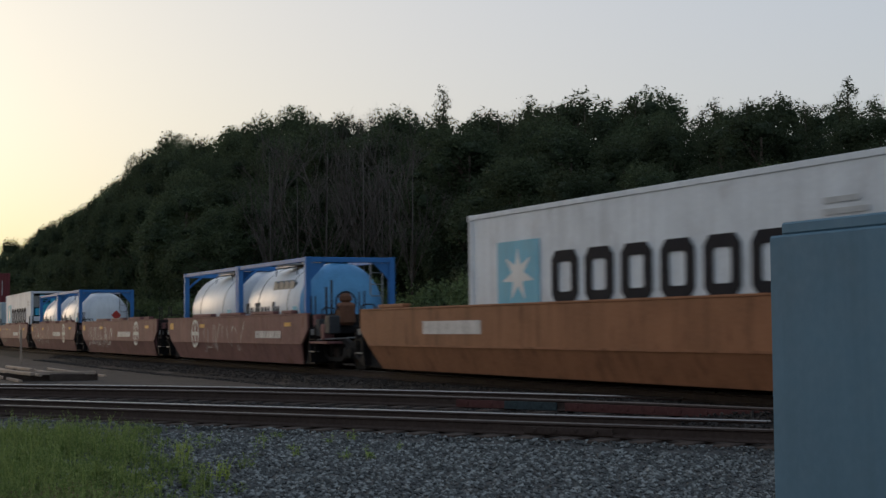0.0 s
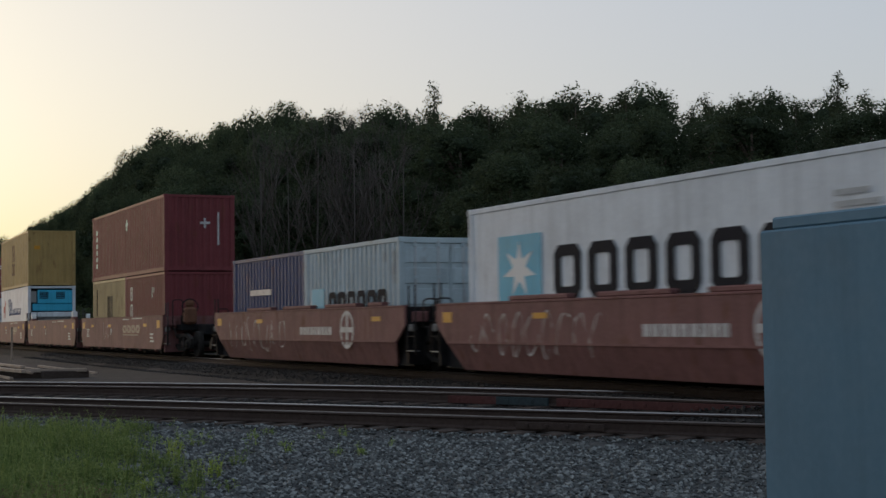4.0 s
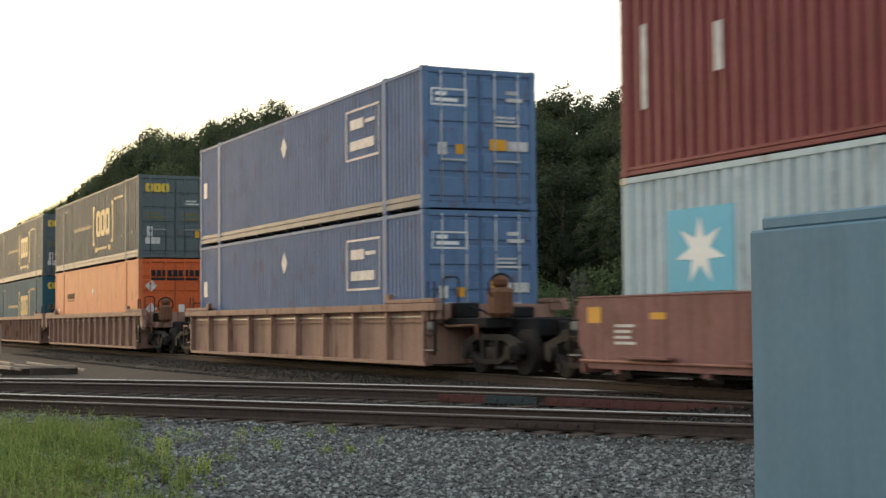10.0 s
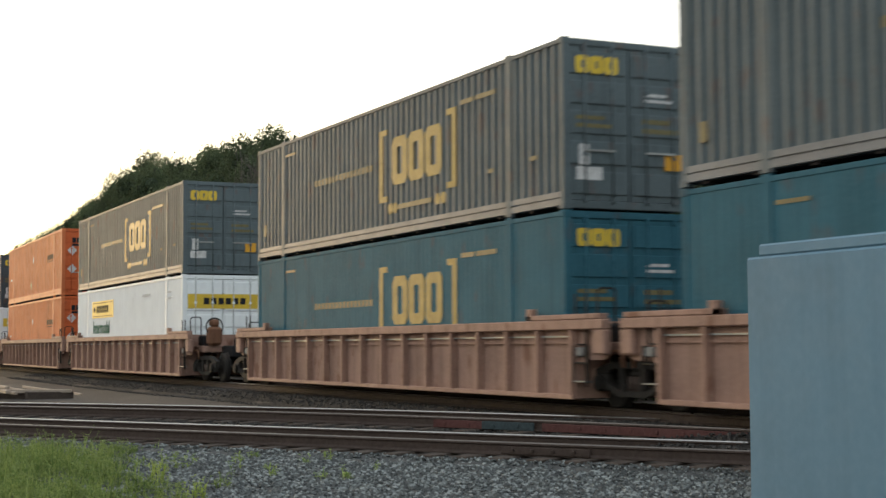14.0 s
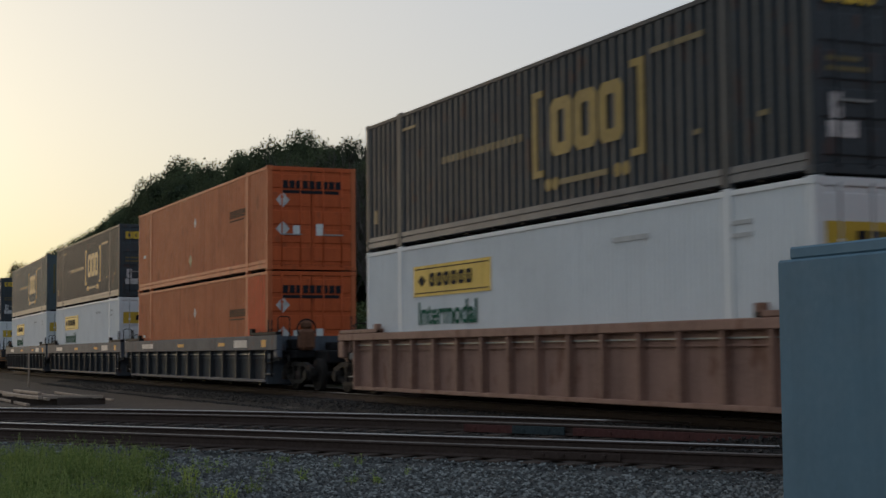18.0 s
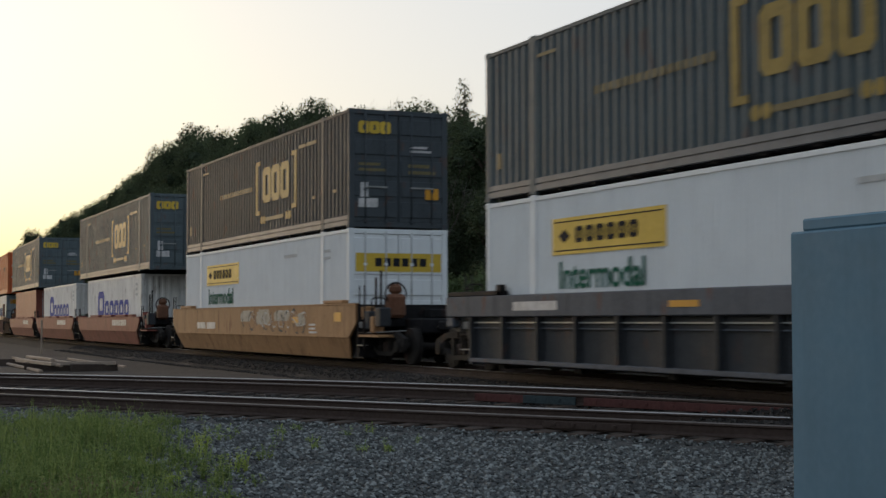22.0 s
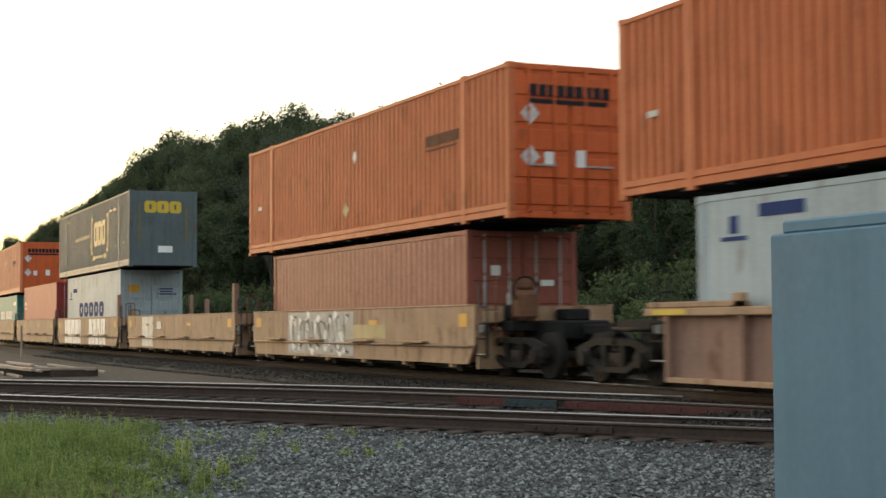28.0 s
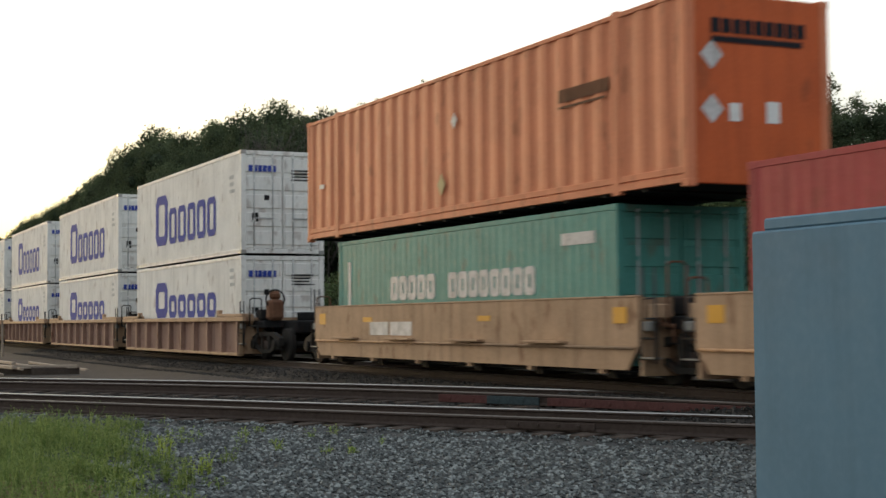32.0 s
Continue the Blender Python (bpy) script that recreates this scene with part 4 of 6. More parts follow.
def well_car(style, paint, front_truck, label, group):
    s = STYLES[style]
    hl, half, top = s["hl"], s["pitch"] / 2, s["top"]
    mt = CARP[paint]
    # set-back web and ribs are darker than the chords on these three styles
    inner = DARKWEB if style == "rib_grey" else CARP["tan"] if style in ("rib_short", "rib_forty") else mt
    th = tagged(new("well_car"), label, "well car", group)
    sw = 1.50
    for sg in (-1, 1):
        def ys(a, b):
            return sorted((sg * a, sg * b))
        if style.startswith("slope"):
            part("upper_side", prism([(-hl, top), (-hl, 0.95), (-hl + 0.45, 0.62), (hl - 0.45, 0.62), (hl, 0.95), (hl, top)], *ys(sw, sw - 0.05)), mt, th)
            bm = bmesh.new()
            for o in (0, 0.04):
                v = [bm.verts.new((x, sg * (y - o), z)) for x, y, z in ((-hl + 0.45, sw, 0.62), (hl - 0.45, sw, 0.62), (hl - 0.85, sw - 0.20, 0.10), (-hl + 0.85, sw - 0.20, 0.10))]
                bm.faces.new(v)
            bmesh.ops.recalc_face_normals(bm, faces=bm.faces[:])
            part("lower_side", bm, mt, th, "lower side sheet leaning inwards")
            part("top_chord", boxes((-hl, hl, *ys(sw + 0.012, sw - 0.12), top - 0.03, top + 0.012), bev=0.008), mt, th)
            # added dark panel inside each slanted end, standing in for the shade there
            for e in (-1, 1):
                a, b = sorted((e * (hl - 1.0), e * (hl - 0.06)))
                part("end_shield", boxes((a, b, *ys(1.26, 1.28), 0.12, 0.94)), STEEL_DARK, th)
            part("lift_lip", boxes((-hl + 0.5, hl - 0.5, *ys(sw + 0.012, sw - 0.03), 0.60, 0.635)), mt, th)
            for x, w in ((-3.95, 2.1), (-0.9, 2.1), (2.15, 2.05), (4.9, 0.8)) if hl < 8 else ((-hl + 1.0, 1.4), (hl - 2.4, 1.4)):
                part("guide_plate", boxes((x, x + w, *ys(sw - 0.02, sw - 0.2), top + 0.012, top + 0.10), bev=0.02), mt, th)
        elif style.startswith("flat"):
            part("side_panel", prism([(-hl, top), (-hl, 0.62), (-hl + 0.32, 0.24), (hl - 0.32, 0.24), (hl, 0.62), (hl, top)], *ys(sw, sw - 0.05)), mt, th)
            zr = {"flat": 0.58, "flat_low": 0.36, "flat_plain": 0.0}[style]
            if zr:
                dip = style == "flat" and paint == "bnsf"
                zr += 0.06 if dip else 0.0
                # on the brown car the rail dips in a V beside the middle
                bends = ((1.05, zr), (1.5, zr - 0.23), (1.75, zr - 0.23), (2.2, zr)) if dip else ()
                part("side_rail", hose([(x, sg * (sw + 0.03), z) for x, z in ((-hl + 0.1, zr), *bends, (hl - 0.1, zr))], 0.024), mt, th)
                for x in (-5.6, 5.75) if dip else ():
                    part("rail_bracket", boxes((x - 0.14, x + 0.14, *ys(sw + 0.12, sw), zr - 0.11, zr + 0.09), bev=0.04), mt, th)
            for x in ((-2.8, 0.2, 3.35) if style == "flat" and paint == "bnsf" else (-4.9, -1.9, 1.2, 4.2)) if zr else ():
                part("step", boxes((x - 0.65, x + 0.65, *ys(sw + 0.16, sw), zr + 0.05, zr + 0.09), bev=0.006), mt, th)
            for k in range(6):
                x = -hl + 1.1 + k * (2 * hl - 2.2) / 5
                part("side_foot", boxes((x - 0.07, x + 0.07, *ys(sw - 0.01, sw - 0.1), 0.17, 0.25)), mt, th)
            part("top_chord", boxes((-hl, hl, *ys(sw + 0.012, sw - 0.1), top - 0.02, top + 0.012), bev=0.008), mt, th)
        else:
            ft, fl, chl = s["foot"], s["flange"], half - 0.35 if style in ("rib", "rib_grey") else hl + 0.55
            part("top_chord", boxes((-chl, chl, *ys(sw, sw - 0.16), top - fl, top), bev=0.015), mt, th)
            if style in ("rib", "rib_grey"):
                up = [(chl - 0.05, top - fl + 0.01), (chl - 0.05, 0.84), (chl - 0.2, 0.78), (half - 1.0, 0.78), (half - 1.22, 0.70), (half - 1.36, 0.52), (half - 1.4, ft + 0.05)]
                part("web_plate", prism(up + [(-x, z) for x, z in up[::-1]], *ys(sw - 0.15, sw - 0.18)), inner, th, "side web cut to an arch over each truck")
                for e in (-1, 1):
                    a, b = sorted((e * (chl - 0.32), e * (chl + 0.02)))
                    part("end_post", boxes((a, b, *ys(sw - 0.01, sw - 0.16), 0.86, top - fl), bev=0.03), mt, th)
            else:
                part("web_plate", boxes((-hl, hl, *ys(sw - 0.15, sw - 0.18), ft + 0.05, top - fl + 0.01)), inner, th)
            part("bottom_chord", boxes((-hl, hl, *ys(sw - 0.02, sw - 0.2), ft, ft + 0.08), bev=0.01), mt, th)
            rib = None
            for k in range(s["ribs"] + 1):
                x = -hl + 0.06 + k * (2 * hl - 0.12) / s["ribs"]
                w = pose(x, 0, 0)
                if rib is None:
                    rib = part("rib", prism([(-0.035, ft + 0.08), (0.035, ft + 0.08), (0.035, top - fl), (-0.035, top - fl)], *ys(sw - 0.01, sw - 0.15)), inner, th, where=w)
                else:
                    same(rib, th, w)
            if style in ("rib", "rib_wide", "rib_grey"):
                part("rope_rod", boxes((-hl, hl, *ys(sw - 0.10, sw - 0.13), top - fl - 0.12, top - fl - 0.095)), STEEL_GREY, th)
                part("rope_rod", boxes((-hl, hl, *ys(sw - 0.10, sw - 0.13), top - fl - 0.22, top - fl - 0.20)), mt, th)
            gm = STEEL_DARK if style == "rib_grey" else mt
            for x0, x1 in ((-chl + 0.1, -chl + 2.5), (chl - 2.5, chl - 0.1)):
                part("guide_plate", boxes((x0, x1, *ys(sw - 0.0, sw - 0.18), top + 0.004, top + 0.09), (x0 if x0 > 0 else x1 - 0.2, x0 + 0.2 if x0 > 0 else x1, *ys(sw - 0.0, sw - 0.12), top + 0.004, top + 0.2), bev=0.012), gm, th)
    part("well_floor", boxes((-hl + 0.6, hl - 0.6, -1.25, 1.25, 0.16, 0.2), *[(x - 0.12, x + 0.12, -1.3, 1.3, 0.1, 0.24) for x in np.linspace(-hl + 1.1, hl - 1.1, 6)]), STEEL_DARK, th)
    for sg in (-1, 1):
        x0, x1 = sorted((sg * (hl - 0.05), sg * (half - 0.12)))
        part("end_deck", boxes((x0, x1, -1.05, 1.05, 0.86, 1.06), (x0, x1, -0.45, 0.45, 0.7, 0.9), bev=0.02), STEEL_DARK if style != "rib" else mt, th, "deck over the truck")
        part("end_bulkhead", boxes((sg * hl - 0.04, sg * hl + 0.04, -1.44, 1.44, 0.16, top - 0.02)), STEEL_DARK if style.startswith("slope") else mt, th)
        yn = -1.4
        xs = sg * (hl + 0.16)
        part("ladder", tubes(((xs - 0.16, yn, 0.35), (xs - 0.16, yn, top + 0.42), 0.018), ((xs + 0.16, yn, 0.35), (xs + 0.16, yn, top + 0.42), 0.018), *[((xs - 0.16, yn, z), (xs + 0.16, yn, z), 0.014) for z in np.arange(0.42, top + 0.2, 0.3)]), DARKWEB if style.startswith("flat") else STEEL_DARK, th)
        part("connector_box", boxes((xs - 0.3, xs + 0.25, -0.9, -0.45, 1.06, 1.36), bev=0.03), STEEL_DARK, th)
        part("connector_box", boxes((xs - 0.1, xs + 0.3, 0.2, 0.75, 1.06, 1.28), bev=0.03), STEEL_DARK, th)
    for sg in (-1, 1):
        end_gear(th, sg, hl, half, top, paint, style)
    truck(th, -half)
    if front_truck:
        truck(th, half)
        bm = bmesh.new()
        loops = [[bm.verts.new((half - 0.1 + 0.022 * math.cos(q), -0.75 + (0.26 + 0.022 * math.sin(q)) * math.cos(k * math.tau / 16), 1.62 + (0.26 + 0.022 * math.sin(q)) * math.sin(k * math.tau / 16))) for q in (0, 1.57, 3.14, 4.71)] for k in range(16)]
        for k in range(16):
            for q in range(4):
                bm.faces.new((loops[k][q], loops[k][(q + 1) % 4], loops[(k + 1) % 16][(q + 1) % 4], loops[(k + 1) % 16][q]))
        part("brake_stand", boxes((half - 0.35, half + 0.1, -0.95, -0.55, 1.06, 1.62), (half - 0.25, half + 0.0, -0.9, -0.6, 1.6, 1.85), bev=0.08), BRAKE, th, "rusty brown hand-brake stand")
        if style.startswith("slope"):
            for a, w, z0, z1, mt_box in ((hl + 0.36, 0.3, 0.8, 1.22, DARKWEB), (hl + 0.72, 0.22, 0.72, 1.1, mt), (hl + 1.02, 0.34, 0.86, 1.3, DARKWEB), (half - 0.62, 0.2, 1.06, 1.34, mt)):
                part("valve_box", boxes((a, a + w, -1.42, -1.14, z0, z1), bev=0.03), mt_box, th, "dusty metal box at the car's end")
            for a, z1 in ((hl + 0.55, 2.0), (half + 0.12, 2.15)):
                part("stanchion", tubes(((a, -1.2, 0.7), (a, -1.2, z1), 0.028)), TRUCK, th)
            part("uncoupling_lever", hose([(half - 0.5, -1.38, 0.72), (half + 0.5, -1.34, 0.74), (half + 0.7, -0.6, 0.78), (half + 0.9, -0.1, 0.86)], 0.018), STEP, th)
            part("end_step", boxes((hl + 0.05, hl + 1.3, -1.46, -1.0, 0.62, 0.68), bev=0.01), CARP[paint], th)
        part("brake_wheel", bm, STEEL_DARK, th)
        part("coupler", boxes((half + 0.2, half + 2.0, -0.12, 0.12, 0.78, 1.0), (half - 0.3, half + 0.9, -0.5, 0.5, 0.7, 1.06), bev=0.04), STEEL_DARK, th)
    return th


car_built = {}
GROUPS = dict(bnsf="faded brown well cars", tan="tan ribbed well cars", flat_tan="tan flat-sided well cars", grey="grey ribbed well cars", redbrown="red-brown well cars")
CAR_LABELS = dict(slope="well car with two-tone sloped steel sides and black ends", slope53="long well car with sloped lower sides, scratched paint", slope_low="low well car with sloped lower sides",
                  flat="flat-sided well car with step rails and small feet", flat_low="flat-sided well car with a low step rail", flat_plain="flat-sided well car with small side feet", rib="well car with upright steel ribs under a top chord", rib_wide="well car with widely spaced upright ribs",
                  rib_grey="well car with a deep top flange and dark ribs", rib_short="short well car with few upright ribs", rib_forty="short well car with upright ribs")
CAR_WORDS = dict(rust_orange="rusty orange", bnsf="faded brown", tan="dusty tan", flat_tan="sandy tan", grey="dark grey", yellow="dull yellow", redbrown="red-brown")


def car(style, paint, x0, front=False):
    key = (style, paint, front)
    if key in car_built:
        ob = copy_thing(car_built[key], Matrix.Identity(4))
    else:
        ob = car_built[key] = well_car(style, paint, front, CAR_WORDS[paint] + " " + CAR_LABELS[style], GROUPS.get(paint, ""))
    moving.append((ob, x0, 0.0))
    return ob


def round_emblem(th, x, z, r=0.42):
    bm = bmesh.new()
    y = -1.506
    n = 28
    for a, b in ((1.0, 0.82),):
        for k in range(n):
            p, q = k * math.tau / n, (k + 1) * math.tau / n
            bm.faces.new([bm.verts.new((x + r * rr * math.cos(t), y, z + r * rr * math.sin(t))) for rr, t in ((a, p), (a, q), (b, q), (b, p))])
    for a, b, c, d in ((-0.14, 0.14, -0.82, 0.82), (-0.82, -0.16, -0.14, 0.14), (0.16, 0.82, -0.14, 0.14)):
        bm.faces.new([bm.verts.new((x + r * u, y, z + r * v)) for u, v in ((a, c), (b, c), (b, d), (a, d))])
    part("emblem", bm, CHALK, th, "round white emblem with a cross")


def scrawl(th, x0, x1, z0, z1, seed, mt=None, r=0.016, count=9, proud=0.004):
    """Spray-painted loops without any letters, each stroke a part."""
    rnd = random.Random(seed)
    for k in range(count):
        bm = bmesh.new()
        cx = x0 + (x1 - x0) * (k + 0.5) / count
        w = (x1 - x0) / count * rnd.uniform(0.6, 0.95)
        a0, a1 = rnd.uniform(0, 3), rnd.uniform(3.5, 7.5)
        sq, ph, wob = rnd.uniform(0.32, 0.48), rnd.uniform(-0.3, 0.3), rnd.uniform(0, 6)
        rows = []
        for i in range(18):
            t = a0 + (a1 - a0) * i / 17
            p = Vector((cx + w * 0.5 * math.cos(t) + ph * math.sin(t) * w, -1.5 - proud, (z0 + z1) / 2 + (z1 - z0) * sq * math.sin(t + ph + 0.3 * math.sin(2 * t + wob))))
            rows.append(p)
        line = list(rows)
        for i, p in enumerate(line):
            d = (line[min(i + 1, 17)] - line[max(i - 1, 0)]).normalized()
            nrm = Vector((-d.z, 0, d.x)) * r * (0.7 + 0.5 * math.sin(i * 0.9 + wob))
            rows[i] = (bm.verts.new(p - nrm), bm.verts.new(p + nrm))
        for a, b in zip(rows, rows[1:]):
            bm.faces.new((a[0], b[0], b[1], a[1]))
        part("graffiti_stroke", bm, mt or CHALK, th, "pale spray-painted stroke")


GRAF = (-5.05, -1.0, 0.9, 4.6)


def streaks(th, x0, x1, count, seed):
    """Leaning bare strokes that break up a painted block."""
    rnd = random.Random(seed)
    for k in range(count):
        a = x0 + (x1 - x0) * (k + rnd.uniform(0.3, 0.7)) / count
        w, lean = rnd.uniform(0.04, 0.13), rnd.uniform(-0.25, 0.25)
        z0, z1 = (0.262, rnd.uniform(0.8, 1.2)) if k % 2 else (rnd.uniform(0.4, 0.7), 1.308)
        part("graffiti_stroke", prism([(a, z0), (a + w, z0), (a + w + lean, z1), (a + lean, z1)], -1.512, -1.506), CARP["flat_tan"], th)


def flat_marks(th, letter, blocks=True):
    y = -1.502
    if letter == "E":
        part("safety_mark", side_marks([(x - 0.2, x + 0.2, 1.0, 1.09) for x in (-3.4, -1.05, 1.5, 3.9)] + [(-5.8, -5.5, 1.0, 1.2), (5.8, 6.2, 0.95, 1.2)], y), ORANGEMARK, th)
        part("stencil", side_marks(bar_lines(-5.2, -4.8, 0.42, 0.62, 3) + bar_lines(5.0, 5.4, 0.3, 0.58, 4) + [(0.55, 1.6, 1.22, 1.28), (-0.9, -0.1, 1.22, 1.27)], y), CHALK, th)
        scrawl(th, 3.1, 3.7, 0.96, 1.26, 51, CHALK, 0.03, 2)
        words("unit_letter", letter, 0.34, CHALK, th, SIDE_TEXT(-2.5, y - 0.004, 0.78), "white unit letter")
        return
    part("safety_mark", side_marks([(-6.7, -6.3, 0.95, 1.2), (-4.9, -4.5, 1.0, 1.1), (-1.6, -1.2, 1.0, 1.1), (4.2, 4.7, 1.0, 1.1), (6.2, 6.6, 0.95, 1.2)], y), ORANGEMARK, th)
    if blocks:
        word(th, 0.9, 3.7, 0.78, 1.06, 4, y, FADED, 0.36, 0.08, "faded pale block logo")
        part("underline", side_marks([(0.9, 3.4, 0.69, 0.73)], y), FADED, th)
    part("stencil", side_marks(bar_lines(-5.9, -5.3, 0.6, 0.95, 4) + bar_lines(5.2, 5.8, 0.45, 0.8, 3) + [(0.9, 1.9, 1.25, 1.28), (2.4, 4.0, 1.27, 1.31)], y), CHALK, th)
    if letter:
        words("unit_letter", letter, 0.34, CHALK, th, SIDE_TEXT(-1.2, y - 0.004, 0.70), "white unit letter")


def pedestals(th):
    for x in (-6.0, 6.0):
        for yy in (-1.36, 1.36):
            part("stacking_pedestal", boxes((x - 0.22, x + 0.22, yy - 0.12, yy + 0.12, 1.36, 1.47), bev=0.03), CARP["bnsf"], th)
            part("pedestal_cap", prism([(x - 0.2, 1.47), (x + 0.2, 1.47), (x + 0.16, 1.63), (x + 0.1, 1.69), (x - 0.1, 1.69), (x - 0.16, 1.63)], yy - 0.1, yy + 0.1), WHITE, th, "white plastic cap")


def posts(th, hl=7.0):
    for x in (hl - 0.25,):
        for yy in (-1.4, 1.4):
            part("guide_post", boxes((x - 0.11, x + 0.11, yy - 0.07, yy + 0.07, 1.36, 2.2), bev=0.01), CARP["tan"], th)
    part("guide_post", boxes((-hl + 0.2, -hl + 0.4, 1.33, 1.47, 1.36, 2.0), bev=0.01), CARP["tan"], th)


# ---- the train, front to back: car, then what it carries ----
FLOOR40, FLOOR53 = 0.25, 0.36


def train():
    c = car("slope53", "rust_orange", -22.2, True)
    part("stencil", side_marks([(-5.6, -2.9, 0.86, 1.12)], -1.502), CHALK, c)
    load("maersk_reefer", -20.1, FLOOR40)
    xs = (-41.9, -57.5, -73.1, -88.7, -104.3)
    cars = [car("slope", "bnsf", x, k == 0) for k, x in enumerate(xs)]
    for k, c in enumerate(cars):
        round_emblem(c, 3.7 if k else -3.57, 0.87, 0.43)
        scrawl(c, -5.5 if k else -2.6, -0.6 if k else 1.8, 0.3, 1.25, 20 + k, WHITE if k == 1 else CHALK, 0.022 if k == 1 else 0.015)
        word(c, *((0.5, 2.7) if k else (2.7, 4.9)), 0.75, 0.94, 9, -1.502, CHALK, 0.4, 0.3)
        part("safety_mark", side_marks([(-6.7, -6.3, 1.0, 1.2), (-3.0, -2.5, 1.05, 1.15), (5.2, 5.7, 1.05, 1.15)], -1.502), ORANGEMARK, c)
    for x in (xs[0], xs[2]):
        load("tank_plain" if x == xs[0] else "tank_lettered", x - 3.05, FLOOR40 - 0.03)
        load("tank" if x == xs[0] else "tank_lettered", x + 3.05, FLOOR40 - 0.03)
    load("maersk_reefer", xs[3], FLOOR40)
    load("navy_20", xs[4] - 3.05, FLOOR40)
    load("maersk_20", xs[4] + 3.05, FLOOR40)
    xs = (-124.45, -139.9, -155.0, -170.8, -186.3)
    cars = [car(style, "bnsf", x, x == xs[0]) for style, x in zip(("flat_plain", "flat_plain", "flat_plain", "flat", "flat_low"), xs)]
    for k, c in enumerate(cars):
        flat_marks(c, ("B", "C", "D", "E", "")[k], k in (0, 2, 4))
        if k in (1, 3):
            pedestals(c)
        if k == 0:
            scrawl(c, -2.6, -1.6, 0.5, 1.2, 3, count=3)
    load("mustard_20", xs[0] - 3.05, FLOOR40)
    load("red_20", xs[0] + 3.05, FLOOR40)
    load("red", xs[0], 2.85)
    load("safmarine", xs[2] - 0.05, 0.3)
    load("mustard", xs[2] - 0.05, 3.22)
    load("maersk_40", xs[4], 0.3)
    load("tex", xs[4], 3.2)
    car("rib_wide", "tan", -207.85, True)
    load("blue", -207.85, FLOOR53)
    load("blue", -207.85, 3.27)
    up = 3.27
    rows = ((-231.75, "orange_worn", "csx"), (-251.5, "csx_flat", "csx"), (-270.95, "csx_flat", "csx"), (-294.6, "jb", "csx"), (-314.6, "orange", "orange"), (-334.3, "jb", "csx_deep"))
    cars = [car("rib", "tan", row[0], k in (0, 3)) for k, row in enumerate(rows)]
    part("stencil", side_marks([(7.5, 7.9, 0.25, 1.1)], -1.354), CHALK, cars[1])
    for k, (x, lo, hi) in enumerate(rows):
        load(lo, x - (0.1 if k == 2 else 0.0), FLOOR53)
        load(hi, x - (0.1 if k == 2 else 0.0), up)
    rows = ((-358.0, "orange", "orange"), (-377.8, "jb", "csx_deep"), (-397.55, "jb", "csx_nose"))
    cars = [car("rib_grey", "grey", row[0], k == 0) for k, row in enumerate(rows)]
    for k, (x, lo, hi) in enumerate(rows):
        c = cars[k]
        part("safety_mark", side_marks([(-1.2, -0.4, 1.2, 1.3), (8.2, 8.6, 1.15, 1.35), (3.8, 4.5, 1.2, 1.3)], -1.502), ORANGEMARK, c)
        part("stencil", side_marks([(-6.5, -4.8, 1.18, 1.34), (5.5, 6.8, 1.15, 1.36)], -1.502), CHALK, c)
        low = load(lo, x, FLOOR53)
        if k == 0:
            part("repainted_panel", corrugated(6.22, 7.92, -1.2955 + 0.004, 0.03, 0.3, 2.79, 0.24, -1), PAINT["fresh_red"], low, "freshly painted bright red end section")
        load(hi, x, up)
    c = car("slope53", "yellow", -421.45, True)
    for a, b, z0, z1 in ((-0.6, 0.5, 0.98, 1.3), (1.0, 2.3, 0.9, 1.32), (2.7, 4.1, 1.0, 1.28), (4.6, 5.4, 0.86, 1.2)):
        part("paint_patch", prism([(a, z0), (b - 0.2, z0), (b, z0 + 0.14), (b - 0.15, z1), (a + 0.25, z1), (a - 0.05, z0 + 0.2)], -1.504, -1.501), FADED_WHITE, c, "patchy white spray paint")
    scrawl(c, -0.5, 5.6, 0.66, 1.32, 8, DARKWEB, 0.03, 9, 0.008)
    scrawl(c, 0.5, 5.5, 0.8, 1.3, 9, CHALK, 0.02, 8, 0.01)
    part("safety_mark", side_marks([(4.3, 4.8, 0.95, 1.1), (7.6, 8.1, 0.98, 1.2)], -1.502), ORANGEMARK, c)
    part("stencil", side_marks(bar_lines(5.7, 6.3, 0.66, 0.95, 3), -1.502), CHALK, c)
    part("stencil", side_marks([(-5.7, -4.7, 0.76, 0.96), (-4.5, -3.5, 0.76, 0.96)], -1.502), CHALK, c)
    load("jb", -421.45, FLOOR53 - 0.02)
    load("csx_deep", -421.45, up - 0.02)
    rows = ((-443.4, "matson", "csx"), (-459.3, "matson", None), (-475.35, "brown", "csx"))
    cars = [car("slope_low", "redbrown", row[0], k == 0) for k, row in enumerate(rows)]
    for k, (x, lo, hi) in enumerate(rows):
        c = cars[k]
        word(c, 1.6, 4.6, 0.82, 1.05, 8, -1.502, CHALK, 0.4, 0.3)
        load(lo, x, FLOOR40)
        if hi:
            load(hi, x, 2.92)
    c = car("rib_short", "flat_tan", -495.3, True)
    part("safety_mark", side_marks([(-2.6, -2.0, 1.12, 1.2), (3.0, 3.8, 1.12, 1.2), (-6.9, -6.0, 1.12, 1.2)], -1.502), YELLOW, c)
    posts(c, 6.6)
    load("cosco", -495.3, FLOOR40)
    load("orange", -495.35, 2.93)
    xs = (-515.4, -531.2, -547.05, -562.6, -578.1)
    cars = [car("flat", "flat_tan", x, k == 0) for k, x in enumerate(xs)]
